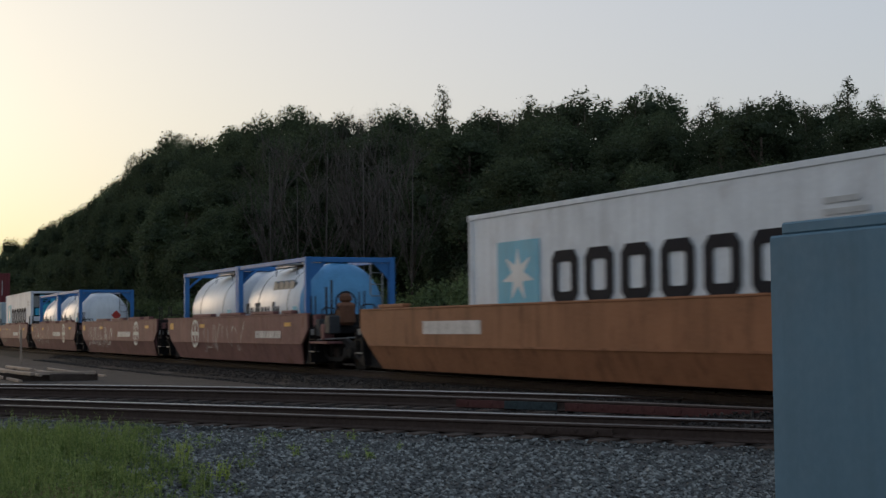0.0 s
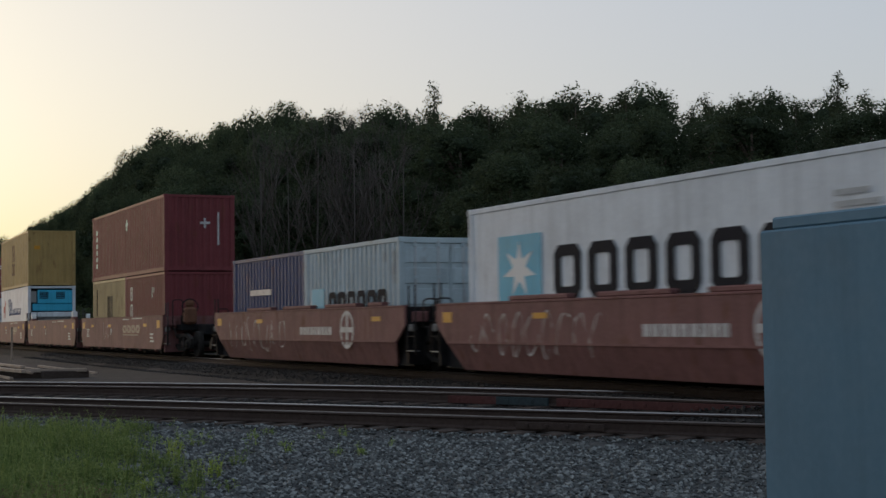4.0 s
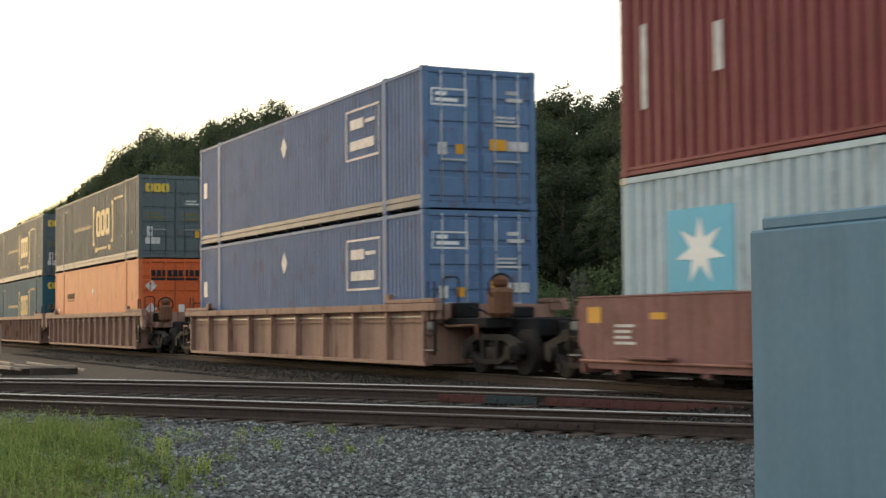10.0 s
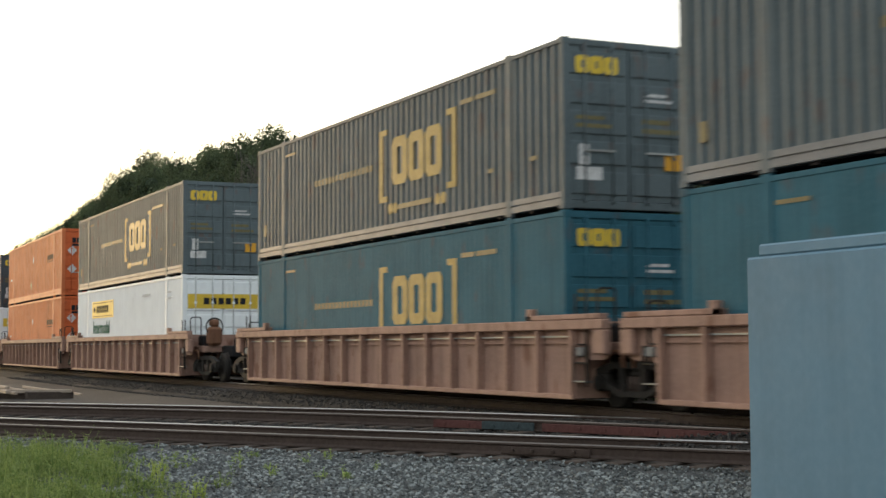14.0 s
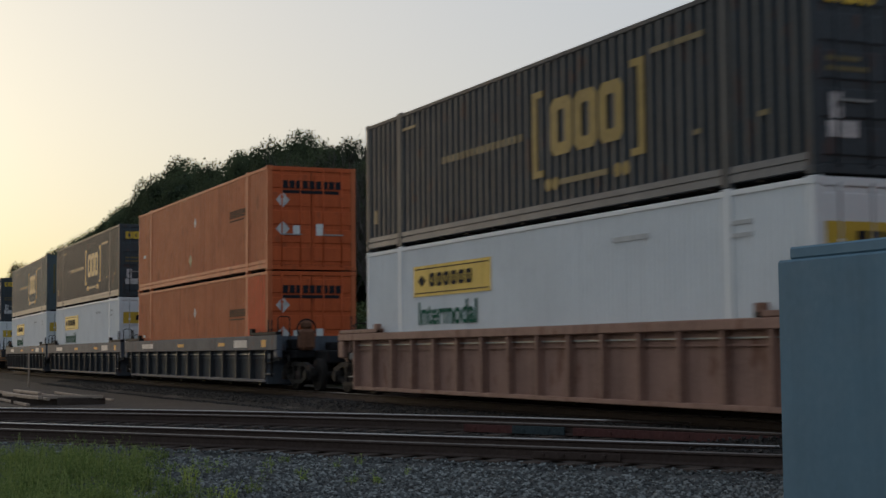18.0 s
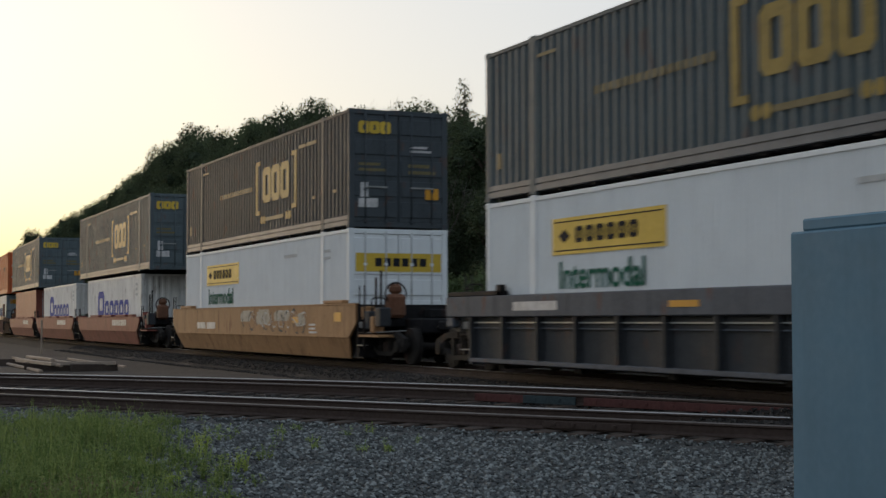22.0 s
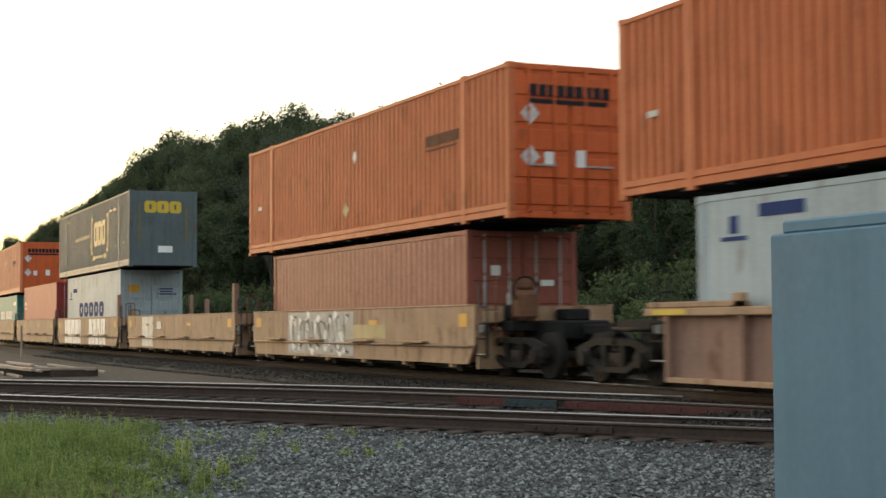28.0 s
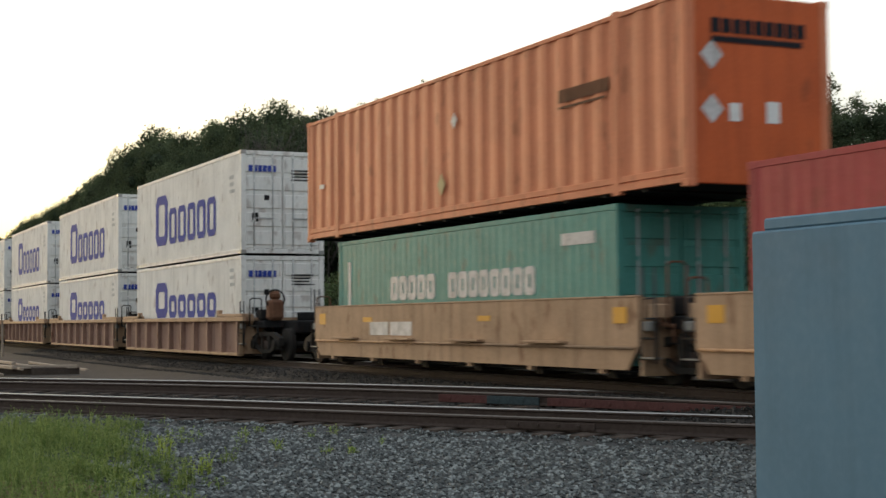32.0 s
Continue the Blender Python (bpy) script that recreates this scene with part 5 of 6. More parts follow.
    for k, c in enumerate(cars):
        part("safety_mark", side_marks([(-6.7, -6.3, 0.95, 1.2), (-4.0, -3.5, 1.0, 1.1), (1.6, 2.1, 1.0, 1.1), (6.3, 6.7, 0.95, 1.2)], -1.502), ORANGEMARK, c)
        if k == 0:
            part("paint_patch", side_marks([(-4.0, 0.65, 0.3, 1.3)], -1.502), SILVER, c, "patchy silver spray paint")
            scrawl(c, -3.9, 0.6, 0.32, 1.28, 31, WHITE, 0.075, 7, 0.01)
            scrawl(c, -3.7, 0.5, 0.35, 1.25, 32, DARKWEB, 0.035, 8, 0.012)
            part("stencil", side_marks([(-0.2, 2.6, 0.7, 1.0)], -1.502), PAINT["sand"], c)
        if k == 1:
            part("paint_patch", side_marks([(-4.65, -3.0, 0.3, 1.32)], -1.502), CHALK, c, "white repainted patch")
            part("stencil", side_marks([(-2.4, -1.8, 0.9, 1.15)], -1.508), CHALK, c)
        if k == 2:
            part("paint_patch", side_marks([(GRAF[0], GRAF[1], 0.27, 1.3)], -1.502), WHITE, c, "white spray-painted block")
            part("paint_patch", side_marks([(GRAF[2], GRAF[3], 0.27, 1.3)], -1.502), WHITE, c, "white spray-painted block")
            streaks(c, GRAF[0], GRAF[1], 7, 44)
            streaks(c, GRAF[2], GRAF[3], 9, 45)
        if k == 4:
            part("stencil", side_marks([(-3.6, -2.6, 0.72, 1.0), (-2.5, -1.4, 0.72, 1.0)], -1.502), CHALK, c)
        if k in (1, 2):
            posts(c)
    load("brown", xs[0], FLOOR40)
    load("orange", xs[0], 2.93)
    load("cosco_high", xs[2], FLOOR40 + 0.05)
    load("csx_nose", xs[2], 3.23)
    load("crimson", xs[3], FLOOR40)
    load("teal", xs[4] - 0.1, FLOOR40)
    load("orange_ribbed", xs[4], 2.93)
    for k, x in enumerate((-597.9, -613.2, -628.8, -644.3, -659.8)):
        c = car("rib_forty", "flat_tan", x, k == 0)
        load("matson_low", x, FLOOR40 + 0.03)
        load("matson_high", x, 2.91)


# ---- tracks ----
def rail_mesh(points):
    """A rail swept along points (x, y, z of its top)."""
    prof = [(-0.026, 0), (0.026, 0), (0.037, -0.012), (0.038, -0.034), (0.012, -0.05), (0.010, -0.13), (0.07, -0.155), (0.07, -0.17), (-0.07, -0.17), (-0.07, -0.155), (-0.010, -0.13), (-0.012, -0.05), (-0.038, -0.034), (-0.037, -0.012)]
    m = len(prof)
    bm = bmesh.new()
    rings = []
    for i, p in enumerate(points):
        a, b = Vector(points[max(i - 1, 0)]), Vector(points[min(i + 1, len(points) - 1)])
        d = (b - a).normalized()
        sd = Vector((-d.y, d.x, 0))
        rings.append([bm.verts.new(Vector(p) + sd * u + Vector((0, 0, w))) for u, w in prof])
    for a, b in zip(rings, rings[1:]):
        for k in range(len(prof)):
            f = bm.faces.new((a[k], a[(k + 1) % m], b[(k + 1) % m], b[k]))
            f.material_index = 1 if k in (0, 1, m - 1) else 0
    bm.faces.new(rings[0])
    bm.faces.new(rings[-1][::-1])
    bmesh.ops.recalc_face_normals(bm, faces=bm.faces[:])
    return bm


def lay_track(name, centre, label, ties, dull=False):
    """centre: points of the track's centre line at rail-top height; ties: which stretch shows its ties."""
    th = tagged(new(name), label, "railway track", kind="structure")
    offs = []
    for i, p in enumerate(centre):
        a, b = Vector(centre[max(i - 1, 0)]), Vector(centre[min(i + 1, len(centre) - 1)])
        d = (b - a).normalized()
        offs.append(Vector((-d.y, d.x, 0)))
    for sg in (-1, 1):
        part("rail", rail_mesh([tuple(Vector(p) + o * sg * 0.7525) for p, o in zip(centre, offs)]), [RAIL_SIDE, RAIL_DULL if dull and sg < 0 else RAIL_TOP], th, "rusty steel rail with a dull worn head" if dull and sg < 0 else "rusty steel rail with a polished head")
    tie = None
    for i in range(len(centre) - 1):
        p, q = Vector(centre[i]), Vector(centre[i + 1])
        n = int((q - p).length / 0.55)
        for k in range(n):
            at = p.lerp(q, (k + 0.5) / n)
            if not ties(at):
                continue
            w = pose(at.x, at.y, at.z - 0.17, 0, 0, math.degrees(math.atan2(q.y - p.y, q.x - p.x)) + random.uniform(-1, 1))
            if tie is None:
                tie = part("tie", boxes((-0.115, 0.115, -1.28, 1.28, -0.17, -0.004), bev=0.012), TIE, th, "dark creosoted timber tie", where=w)
            else:
                same(tie, th, w)
    return th


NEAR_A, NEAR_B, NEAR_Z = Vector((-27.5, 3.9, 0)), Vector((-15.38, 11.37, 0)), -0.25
FAR_Z = -0.12
FAR_FROM = -32.0


def middle_y(x):
    """The middle track's centre line: straight from the yard, then a turnout curve into the main track."""
    u = max(x, FAR_FROM) + 17.0
    return 12.9 + 0.281 * u - 0.0189 * u * u + 0.8 * min(0.0, x - FAR_FROM)


def middle_frame(x, off=0.0):
    """Point beside the middle track's centre line, and its direction in degrees."""
    slope = (middle_y(x + 0.1) - middle_y(x - 0.1)) / 0.2
    k = math.hypot(slope, 1)
    return x - slope / k * off, middle_y(x) + off / k, math.degrees(math.atan(slope))


def along(a, b, z, t):
    p = a + (b - a).normalized() * t
    return (p.x, p.y, z)


def tracks():
    main = [(x, track_y(x), 0.0) for x in [float(v) for v in range(-700, -45, 12)] + [-45.0, -20.0, 10.0, 40.0, 120.0]]
    lay_track("railway_track_main", main, "main track under the train, bright rail heads", lambda p: -60 < p.x < -8)
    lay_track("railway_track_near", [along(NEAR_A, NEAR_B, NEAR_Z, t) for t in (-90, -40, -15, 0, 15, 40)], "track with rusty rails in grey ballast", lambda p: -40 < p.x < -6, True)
    lay_track("railway_track_middle", [(x, middle_y(x), FAR_Z) for x in (-105.0, -70.0, -45.0) + tuple(np.arange(-32.0, -12.5, 1.0))], "middle track joining the main track", lambda p: -48 < p.x < -14, True)
    # painted bars along the web of the middle track's nearer rail
    for x, count, mt, nm in ((-22.3, 2, JOINT, "dull red joint bar on the rail"), (-21.38, 2, JOINT_BLUE, "dusty blue-black joint bar on the rail"), (-20.25, 8, JOINT, "dull red joint bar on the rail")):
        o = None
        for k in range(count):
            px, py, yaw = middle_frame(x + 0.46 * k, -0.7525)
            q = part("joint_bar" if o is None else "bar_length", boxes((0, 0.54, -0.1, -0.07, -0.168, -0.045), (0.2, 0.26, -0.115, -0.07, -0.13, -0.08), bev=0.005), mt, o)
            m = pose(px, py, FAR_Z, 0, 0, yaw)
            if o is None:
                o, first = q, m
                o.matrix_basis = m
            else:
                q.matrix_basis = first.inverted() @ m
        tagged(o, nm, "joint bar", "joint bars")
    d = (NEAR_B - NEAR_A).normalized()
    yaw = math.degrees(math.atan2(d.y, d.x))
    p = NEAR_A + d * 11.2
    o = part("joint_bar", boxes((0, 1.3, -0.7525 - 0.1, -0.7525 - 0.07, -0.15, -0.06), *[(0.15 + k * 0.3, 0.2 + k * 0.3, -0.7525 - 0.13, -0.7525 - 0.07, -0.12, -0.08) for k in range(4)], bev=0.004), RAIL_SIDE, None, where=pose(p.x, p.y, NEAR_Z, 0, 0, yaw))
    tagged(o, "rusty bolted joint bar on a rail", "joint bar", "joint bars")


FADED = material("faded_logo", (0.30, 0.22, 0.18), wear=0.7, scale=4, streak=0.4)
JOINT_BLUE = material("joint_blue", (0.035, 0.05, 0.055), rough=0.8, wear=0.7, scale=5, streak=0.2)
JOINT = material("joint_red", (0.085, 0.032, 0.028), rough=0.8, wear=0.6, scale=5, streak=0.2)


# ---- ground ----
def side_of(p, a, b):
    d = (b - a).normalized()
    return abs((p - a).dot(Vector((-d.y, d.x, 0))))


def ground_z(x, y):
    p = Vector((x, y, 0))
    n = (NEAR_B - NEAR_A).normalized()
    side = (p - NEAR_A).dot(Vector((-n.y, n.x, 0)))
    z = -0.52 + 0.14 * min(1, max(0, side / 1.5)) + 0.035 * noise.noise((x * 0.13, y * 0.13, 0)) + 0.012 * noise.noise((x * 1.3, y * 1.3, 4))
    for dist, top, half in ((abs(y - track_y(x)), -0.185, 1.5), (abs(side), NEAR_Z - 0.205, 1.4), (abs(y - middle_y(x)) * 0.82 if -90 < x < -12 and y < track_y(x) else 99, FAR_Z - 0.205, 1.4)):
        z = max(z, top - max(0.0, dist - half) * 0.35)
    if y < 3 and x > -9:
        z = min(z, -0.55)
    back = y - track_y(x) - 9
    if back > 0:
        z += min(back * 0.22, 9.0) + 0.5 * noise.noise((x * 0.05, y * 0.05, 3)) * min(1, back / 6)
    return z


def ground():
    xs = [-1500, -1100, -800, -600, -480] + list(np.arange(-420, -60, 6.0)) + list(np.arange(-60, -6, 0.45)) + list(np.arange(-6, 40, 4.0)) + [80, 200, 500]
    ys = [-500, -200, -80, -30, -10, -4] + list(np.arange(0, 24, 0.45)) + list(np.arange(24, 60, 2.5)) + [70, 90, 130, 200, 400, 900, 1500]
    verts = [(x, y, ground_z(x, y)) for x in xs for y in ys]
    m = len(ys)
    faces = [(i * m + j, (i + 1) * m + j, (i + 1) * m + j + 1, i * m + j + 1) for i in range(len(xs) - 1) for j in range(m - 1)]
    me = bpy.data.meshes.new("ground")
    me.from_pydata(verts, [], faces)
    me.materials.append(GROUND)
    me.materials.append(FOREST)
    me.materials.append(BALLAST)
    me.materials.append(TRACKBED)
    n = (NEAR_B - NEAR_A).normalized()
    for f in me.polygons:
        c = f.center
        f.use_smooth = True
        if c.y > track_y(c.x) + 8 + 2 * noise.noise((c.x * 0.2, c.y * 0.2, 5)):
            f.material_index = 1
        elif (c - NEAR_A).dot(Vector((-n.y, n.x, 0))) < -1.1 + 0.2 * noise.noise((c.x, c.y, 8)):
            f.material_index = 2
        elif abs(c.y - track_y(c.x)) < 2.3 + 0.7 * noise.noise((c.x * 0.35, c.y * 0.35, 9)) or (abs(c.y - middle_y(c.x)) < 1.9 and -34 < c.x < -12):
            # strip along main and middle tracks, the train's shade put into its colour
            f.material_index = 3
    tagged(new("ground", me), "dark cinder and dirt yard ground with a wooded rise", "ground", kind="structure")


def scatter_stones(name, count, place, lo, hi, label, seed):
    rnd = np.random.RandomState(seed)
    base = np.array([(1, 0, 0), (-1, 0, 0), (0, 1, 0), (0, -1, 0), (0, 0, 1), (0, 0, -1)], float)
    tri = np.array([(0, 2, 4), (2, 1, 4), (1, 3, 4), (3, 0, 4), (2, 0, 5), (1, 2, 5), (3, 1, 5), (0, 3, 5)])
    vs, fs = [], []
    k = 0
    while k < count:
        x, y = place(rnd)
        z = ground_z(x, y)
        s = rnd.uniform(lo, hi)
        q = base * rnd.uniform(0.55, 1.15, (6, 3)) * s * np.array([1.0, 0.9, 0.62])
        a, b = rnd.uniform(0, 6.28), rnd.uniform(-0.7, 0.7)
        ca, sa, cb, sb = math.cos(a), math.sin(a), math.cos(b), math.sin(b)
        q = q @ np.array([(ca, sa, 0), (-sa, ca, 0), (0, 0, 1)]) @ np.array([(1, 0, 0), (0, cb, sb), (0, -sb, cb)])
        vs.append(q + np.array([x, y, z + s * 0.25]))
        fs.append(tri + 6 * k)
        k += 1
    me = bpy.data.meshes.new(name)
    me.from_pydata(np.concatenate(vs).tolist(), [], np.concatenate(fs).tolist())
    me.materials.append(DARKSTONE if name == "yard_gravel" else STONE)
    return tagged(new(name, me), label, "gravel", kind="stuff")


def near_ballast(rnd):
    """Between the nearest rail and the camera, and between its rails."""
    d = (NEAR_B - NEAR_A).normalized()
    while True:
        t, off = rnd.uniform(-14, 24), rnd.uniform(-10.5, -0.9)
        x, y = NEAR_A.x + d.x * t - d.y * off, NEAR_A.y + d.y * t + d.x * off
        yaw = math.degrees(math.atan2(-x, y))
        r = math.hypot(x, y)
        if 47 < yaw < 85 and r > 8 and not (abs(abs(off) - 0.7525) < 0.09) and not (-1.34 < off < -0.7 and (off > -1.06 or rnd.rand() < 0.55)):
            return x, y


def other_ballast(rnd):
    while True:
        if rnd.rand() < 0.5:
            x = rnd.uniform(-72, -13)
            y = track_y(x) + rnd.uniform(-2.6, 1.4)
            return x, y
        x, off = rnd.uniform(-50, -14), rnd.uniform(-2.4, 2.0)
        if abs(abs(off) - 0.7525) < 0.09:
            continue
        return middle_frame(x, off)[:2]


# ---- weeds ----
def weeds(name, spots, label, seed, mt=None):
    """Clumps of thin leaning stems, each with a few narrow leaves."""
    rnd = np.random.RandomState(seed)
    vs, fs = [], []
    for x, y, h in spots(rnd):
        z = ground_z(x, y)
        a, lean = rnd.uniform(0, 6.28), rnd.uniform(0.1, 0.75)
        hh, w = h * rnd.uniform(0.55, 1.1), rnd.uniform(0.0025, 0.006)
        cx, cy = math.cos(a), math.sin(a)
        k = len(vs)
        mx, my, mz = x + cx * lean * hh * 0.4, y + cy * lean * hh * 0.4, z + hh * 0.6
        tx, ty, tz = x + cx * lean * hh, y + cy * lean * hh, z + hh
        vs += [(x - cy * w, y + cx * w, z - 0.03), (x + cy * w, y - cx * w, z - 0.03), (mx + cy * w, my - cx * w, mz), (mx - cy * w, my + cx * w, mz), (tx, ty, tz)]
        fs += [(k, k + 1, k + 2, k + 3), (k + 3, k + 2, k + 4)]
        for q in range(rnd.randint(7, 13)):
            k = len(vs)
            f = rnd.uniform(0.15, 1.0)
            ux, uy, uz = x + cx * lean * hh * f * f, y + cy * lean * hh * f * f, z + hh * f
            e = rnd.uniform(0.025, 0.065) * (1.25 - 0.6 * f)
            b, up = rnd.uniform(0, 6.28), rnd.uniform(-0.1, 0.9)
            dx, dy, dz = e * math.cos(b), e * math.sin(b), e * up
            wx, wy = -math.sin(b) * e * 0.18, math.cos(b) * e * 0.18
            vs += [(ux, uy, uz), (ux + dx * 0.6 + wx, uy + dy * 0.6 + wy, uz + dz), (ux + 1.4 * dx, uy + 1.4 * dy, uz + dz * 0.7), (ux + dx * 0.6 - wx, uy + dy * 0.6 - wy, uz + dz)]
            fs.append((k, k + 1, k + 2, k + 3))
    me = bpy.data.meshes.new(name)
    me.from_pydata(vs, [], fs)
    me.materials.append(mt or GRASS)
    return tagged(new(name, me), label, "grass", kind="stuff")


def weed_patch(rnd):
    out = []
    clumps = 0
    while clumps < 400:
        yaw, r = radians(rnd.uniform(70.6, 86.0)), rnd.uniform(10.5, 22.5)
        x, y = -r * math.sin(yaw), r * math.cos(yaw)
        d = math.degrees(yaw)
        edge = 73.3 + 1.4 * noise.noise((x * 0.7, y * 0.7, 1)) + max(0, (r - 15) * 0.22)
        thick = min(1.0, max(0.0, (d - edge) / 5.5 + 0.06))
        if side_of(Vector((x, y, 0)), NEAR_A, NEAR_B) < 1.7 or rnd.rand() > thick:
            continue
        clumps += 1
        rad, h = rnd.uniform(0.1, 0.32) * (0.5 + 0.5 * thick), rnd.uniform(0.14, 0.58) * (0.35 + 0.65 * thick)
        for k in range(int(rnd.uniform(9, 24) * (0.4 + 0.6 * thick))):
            a, q = rnd.uniform(0, 6.28), rad * math.sqrt(rnd.rand())
            out.append((x + q * math.cos(a), y + q * math.sin(a), h * (1.05 - 0.5 * q / rad)))
    return out


def dry_patch(rnd):
    out = []
    while len(out) < 420:
        yaw, r = radians(rnd.uniform(78.0, 86.0)), rnd.uniform(10.5, 14.5)
        x, y = -r * math.sin(yaw), r * math.cos(yaw)
        if noise.noise((x * 1.2, y * 1.2, 12)) > 0.0:
            out.append((x, y, rnd.uniform(0.08, 0.28)))
    return out


def bright_plants(rnd):
    out = []
    for cx, cy, n, h in ((-14.55, 4.12, 16, 0.24), (-13.6, 3.2, 12, 0.13), (-16.4, 4.2, 14, 0.3)):
        for k in range(n):
            a, q = rnd.uniform(0, 6.28), 0.11 * math.sqrt(rnd.rand())
            out.append((cx + q * math.cos(a), cy + q * math.sin(a), h))
    return out


def stray_weeds(rnd):
    out = []
    d = (NEAR_B - NEAR_A).normalized()
    for k in range(150):
        t, off = rnd.uniform(-20, 20), rnd.uniform(-4.5, -1.5)
        x, y = NEAR_A.x + d.x * t - d.y * off, NEAR_A.y + d.y * t + d.x * off
        if math.degrees(math.atan2(-x, y)) > 67:
            for q in range(rnd.randint(3, 8)):
                out.append((x + rnd.uniform(-0.06, 0.06), y + rnd.uniform(-0.06, 0.06), rnd.uniform(0.06, 0.17)))
    return out


# ---- trees ----
def leaf_cloud(lobes, count, size, seed, low=0.0, droop=0.0):
    """Small leaf quads gathered round the lobes (centre, radii), with gaps between the sprays."""
    rnd = np.random.RandomState(seed)
    vs, fs = [], []
    vol = np.array([a[1] * a[2] * a[3] for a in [(0, *l[1]) for l in lobes]]) ** 0.67
    pick = rnd.choice(len(lobes), count // 7, p=vol / vol.sum())
    for i in pick:
        c, r = lobes[i]
        while True:
            u = rnd.normal(size=3)
            u /= np.linalg.norm(u)
            q = np.array(c) + u * np.array(r) * rnd.uniform(0.35, 1.0) ** 0.6 * 1.12
            if q[2] > low:
                break
        for k in range(7):
            p = q + rnd.normal(size=3) * size * 1.25
            a, b = rnd.normal(size=3), rnd.normal(size=3)
            a /= np.linalg.norm(a)
            b -= a * (a @ b)
            b /= np.linalg.norm(b)
            s = size * rnd.uniform(0.5, 1.15)
            k0 = len(vs)
            vs += [tuple(p - a * s), tuple(p + b * s * 0.55), tuple(p + a * s), tuple(p - b * s * 0.55)]
            fs.append((k0, k0 + 1, k0 + 2, k0 + 3))
    me = bpy.data.meshes.new("crown")
    me.from_pydata(vs, [], fs)
    return me


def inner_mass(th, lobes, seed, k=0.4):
    """The dense inside of a crown, its shade put into a dark colour; lumpy and hidden under its leaves."""
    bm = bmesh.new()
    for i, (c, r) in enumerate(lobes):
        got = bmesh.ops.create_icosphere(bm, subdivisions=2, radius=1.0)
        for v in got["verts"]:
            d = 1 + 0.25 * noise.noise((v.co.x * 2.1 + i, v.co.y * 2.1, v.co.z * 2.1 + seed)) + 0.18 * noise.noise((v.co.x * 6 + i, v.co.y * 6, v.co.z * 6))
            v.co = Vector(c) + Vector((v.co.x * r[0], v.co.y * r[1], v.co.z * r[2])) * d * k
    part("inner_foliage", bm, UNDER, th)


def broad_tree(seed, count=26000, light=False):
    """10 m high; trunk, limbs and a many-lobed crown down to the undergrowth."""
    rnd = random.Random(seed)
    th = tagged(new("tree"), "rounded lighter green broadleaf tree before the wood" if light else "dense dark green broadleaf tree on the wooded bank", "tree", "trees along the line")
    lobes = []
    for k in range(38):
        z = rnd.uniform(1.6, 9.1)
        w = 2.5 * math.sin(math.pi * min(1, (z + 1.0) / 11)) + 0.3
        a = rnd.uniform(0, math.tau)
        lobes.append(((w * 0.74 * math.cos(a), w * 0.74 * math.sin(a), z), (rnd.uniform(0.4, 0.8), rnd.uniform(0.4, 0.8), rnd.uniform(0.55, 1.15))))
    lobes.append(((0, 0, 8.9), (0.9, 0.9, 1.1)))
    lobes += [((0.3, 0.2, 2.0), (1.5, 1.5, 1.6)), ((0, 0, 5.0), (1.3, 1.3, 2.6))]
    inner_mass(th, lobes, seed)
    me = leaf_cloud(lobes, count, 0.08, seed)
    me.materials.append(LEAF_LIGHT if light else LEAF)
    crown = new("crown", me)
    crown.parent = th
    bm = bmesh.new()
    tube(bm, (0, 0, -0.6), (0.1, 0, 4.5), 0.2, 7, 0.11)
    tube(bm, (0.1, 0, 4.5), (0.0, 0.1, 9.2), 0.11, 6, 0.03)
    for c, r in lobes[:38:3]:
        tube(bm, (0.05, 0, max(1.5, c[2] - 1.8)), c, 0.045, 5)
    part("trunk", bm, BARK, th, "trunk with its limbs")
    return th


def fir_tree(seed, count=14000):
    th = tagged(new("tree"), "slender dark conifer with a spiky top", "tree", "trees along the line")
    rnd = np.random.RandomState(seed)
    lobes = []
    for k in range(26):
        z = 1.0 + 8.8 * k / 25
        w = 1.75 * (1 - (z - 1) / 9.4) ** 0.8 + 0.08
        for q in range(3):
            a = rnd.uniform(0, 6.28)
            lobes.append(((w * 0.6 * math.cos(a), w * 0.6 * math.sin(a), z + rnd.uniform(-0.2, 0.2)), (w * 0.55 + 0.08, w * 0.55 + 0.08, 0.28)))
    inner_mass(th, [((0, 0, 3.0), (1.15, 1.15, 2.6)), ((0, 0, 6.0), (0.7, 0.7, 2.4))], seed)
    me = leaf_cloud(lobes, count, 0.075, seed)
    me.materials.append(LEAF_FIR)
    crown = new("crown", me)
    crown.parent = th
    part("trunk", tube(bmesh.new(), (0, 0, -0.6), (0, 0, 10.0), 0.16, 6, 0.02), BARK, th)
    return th


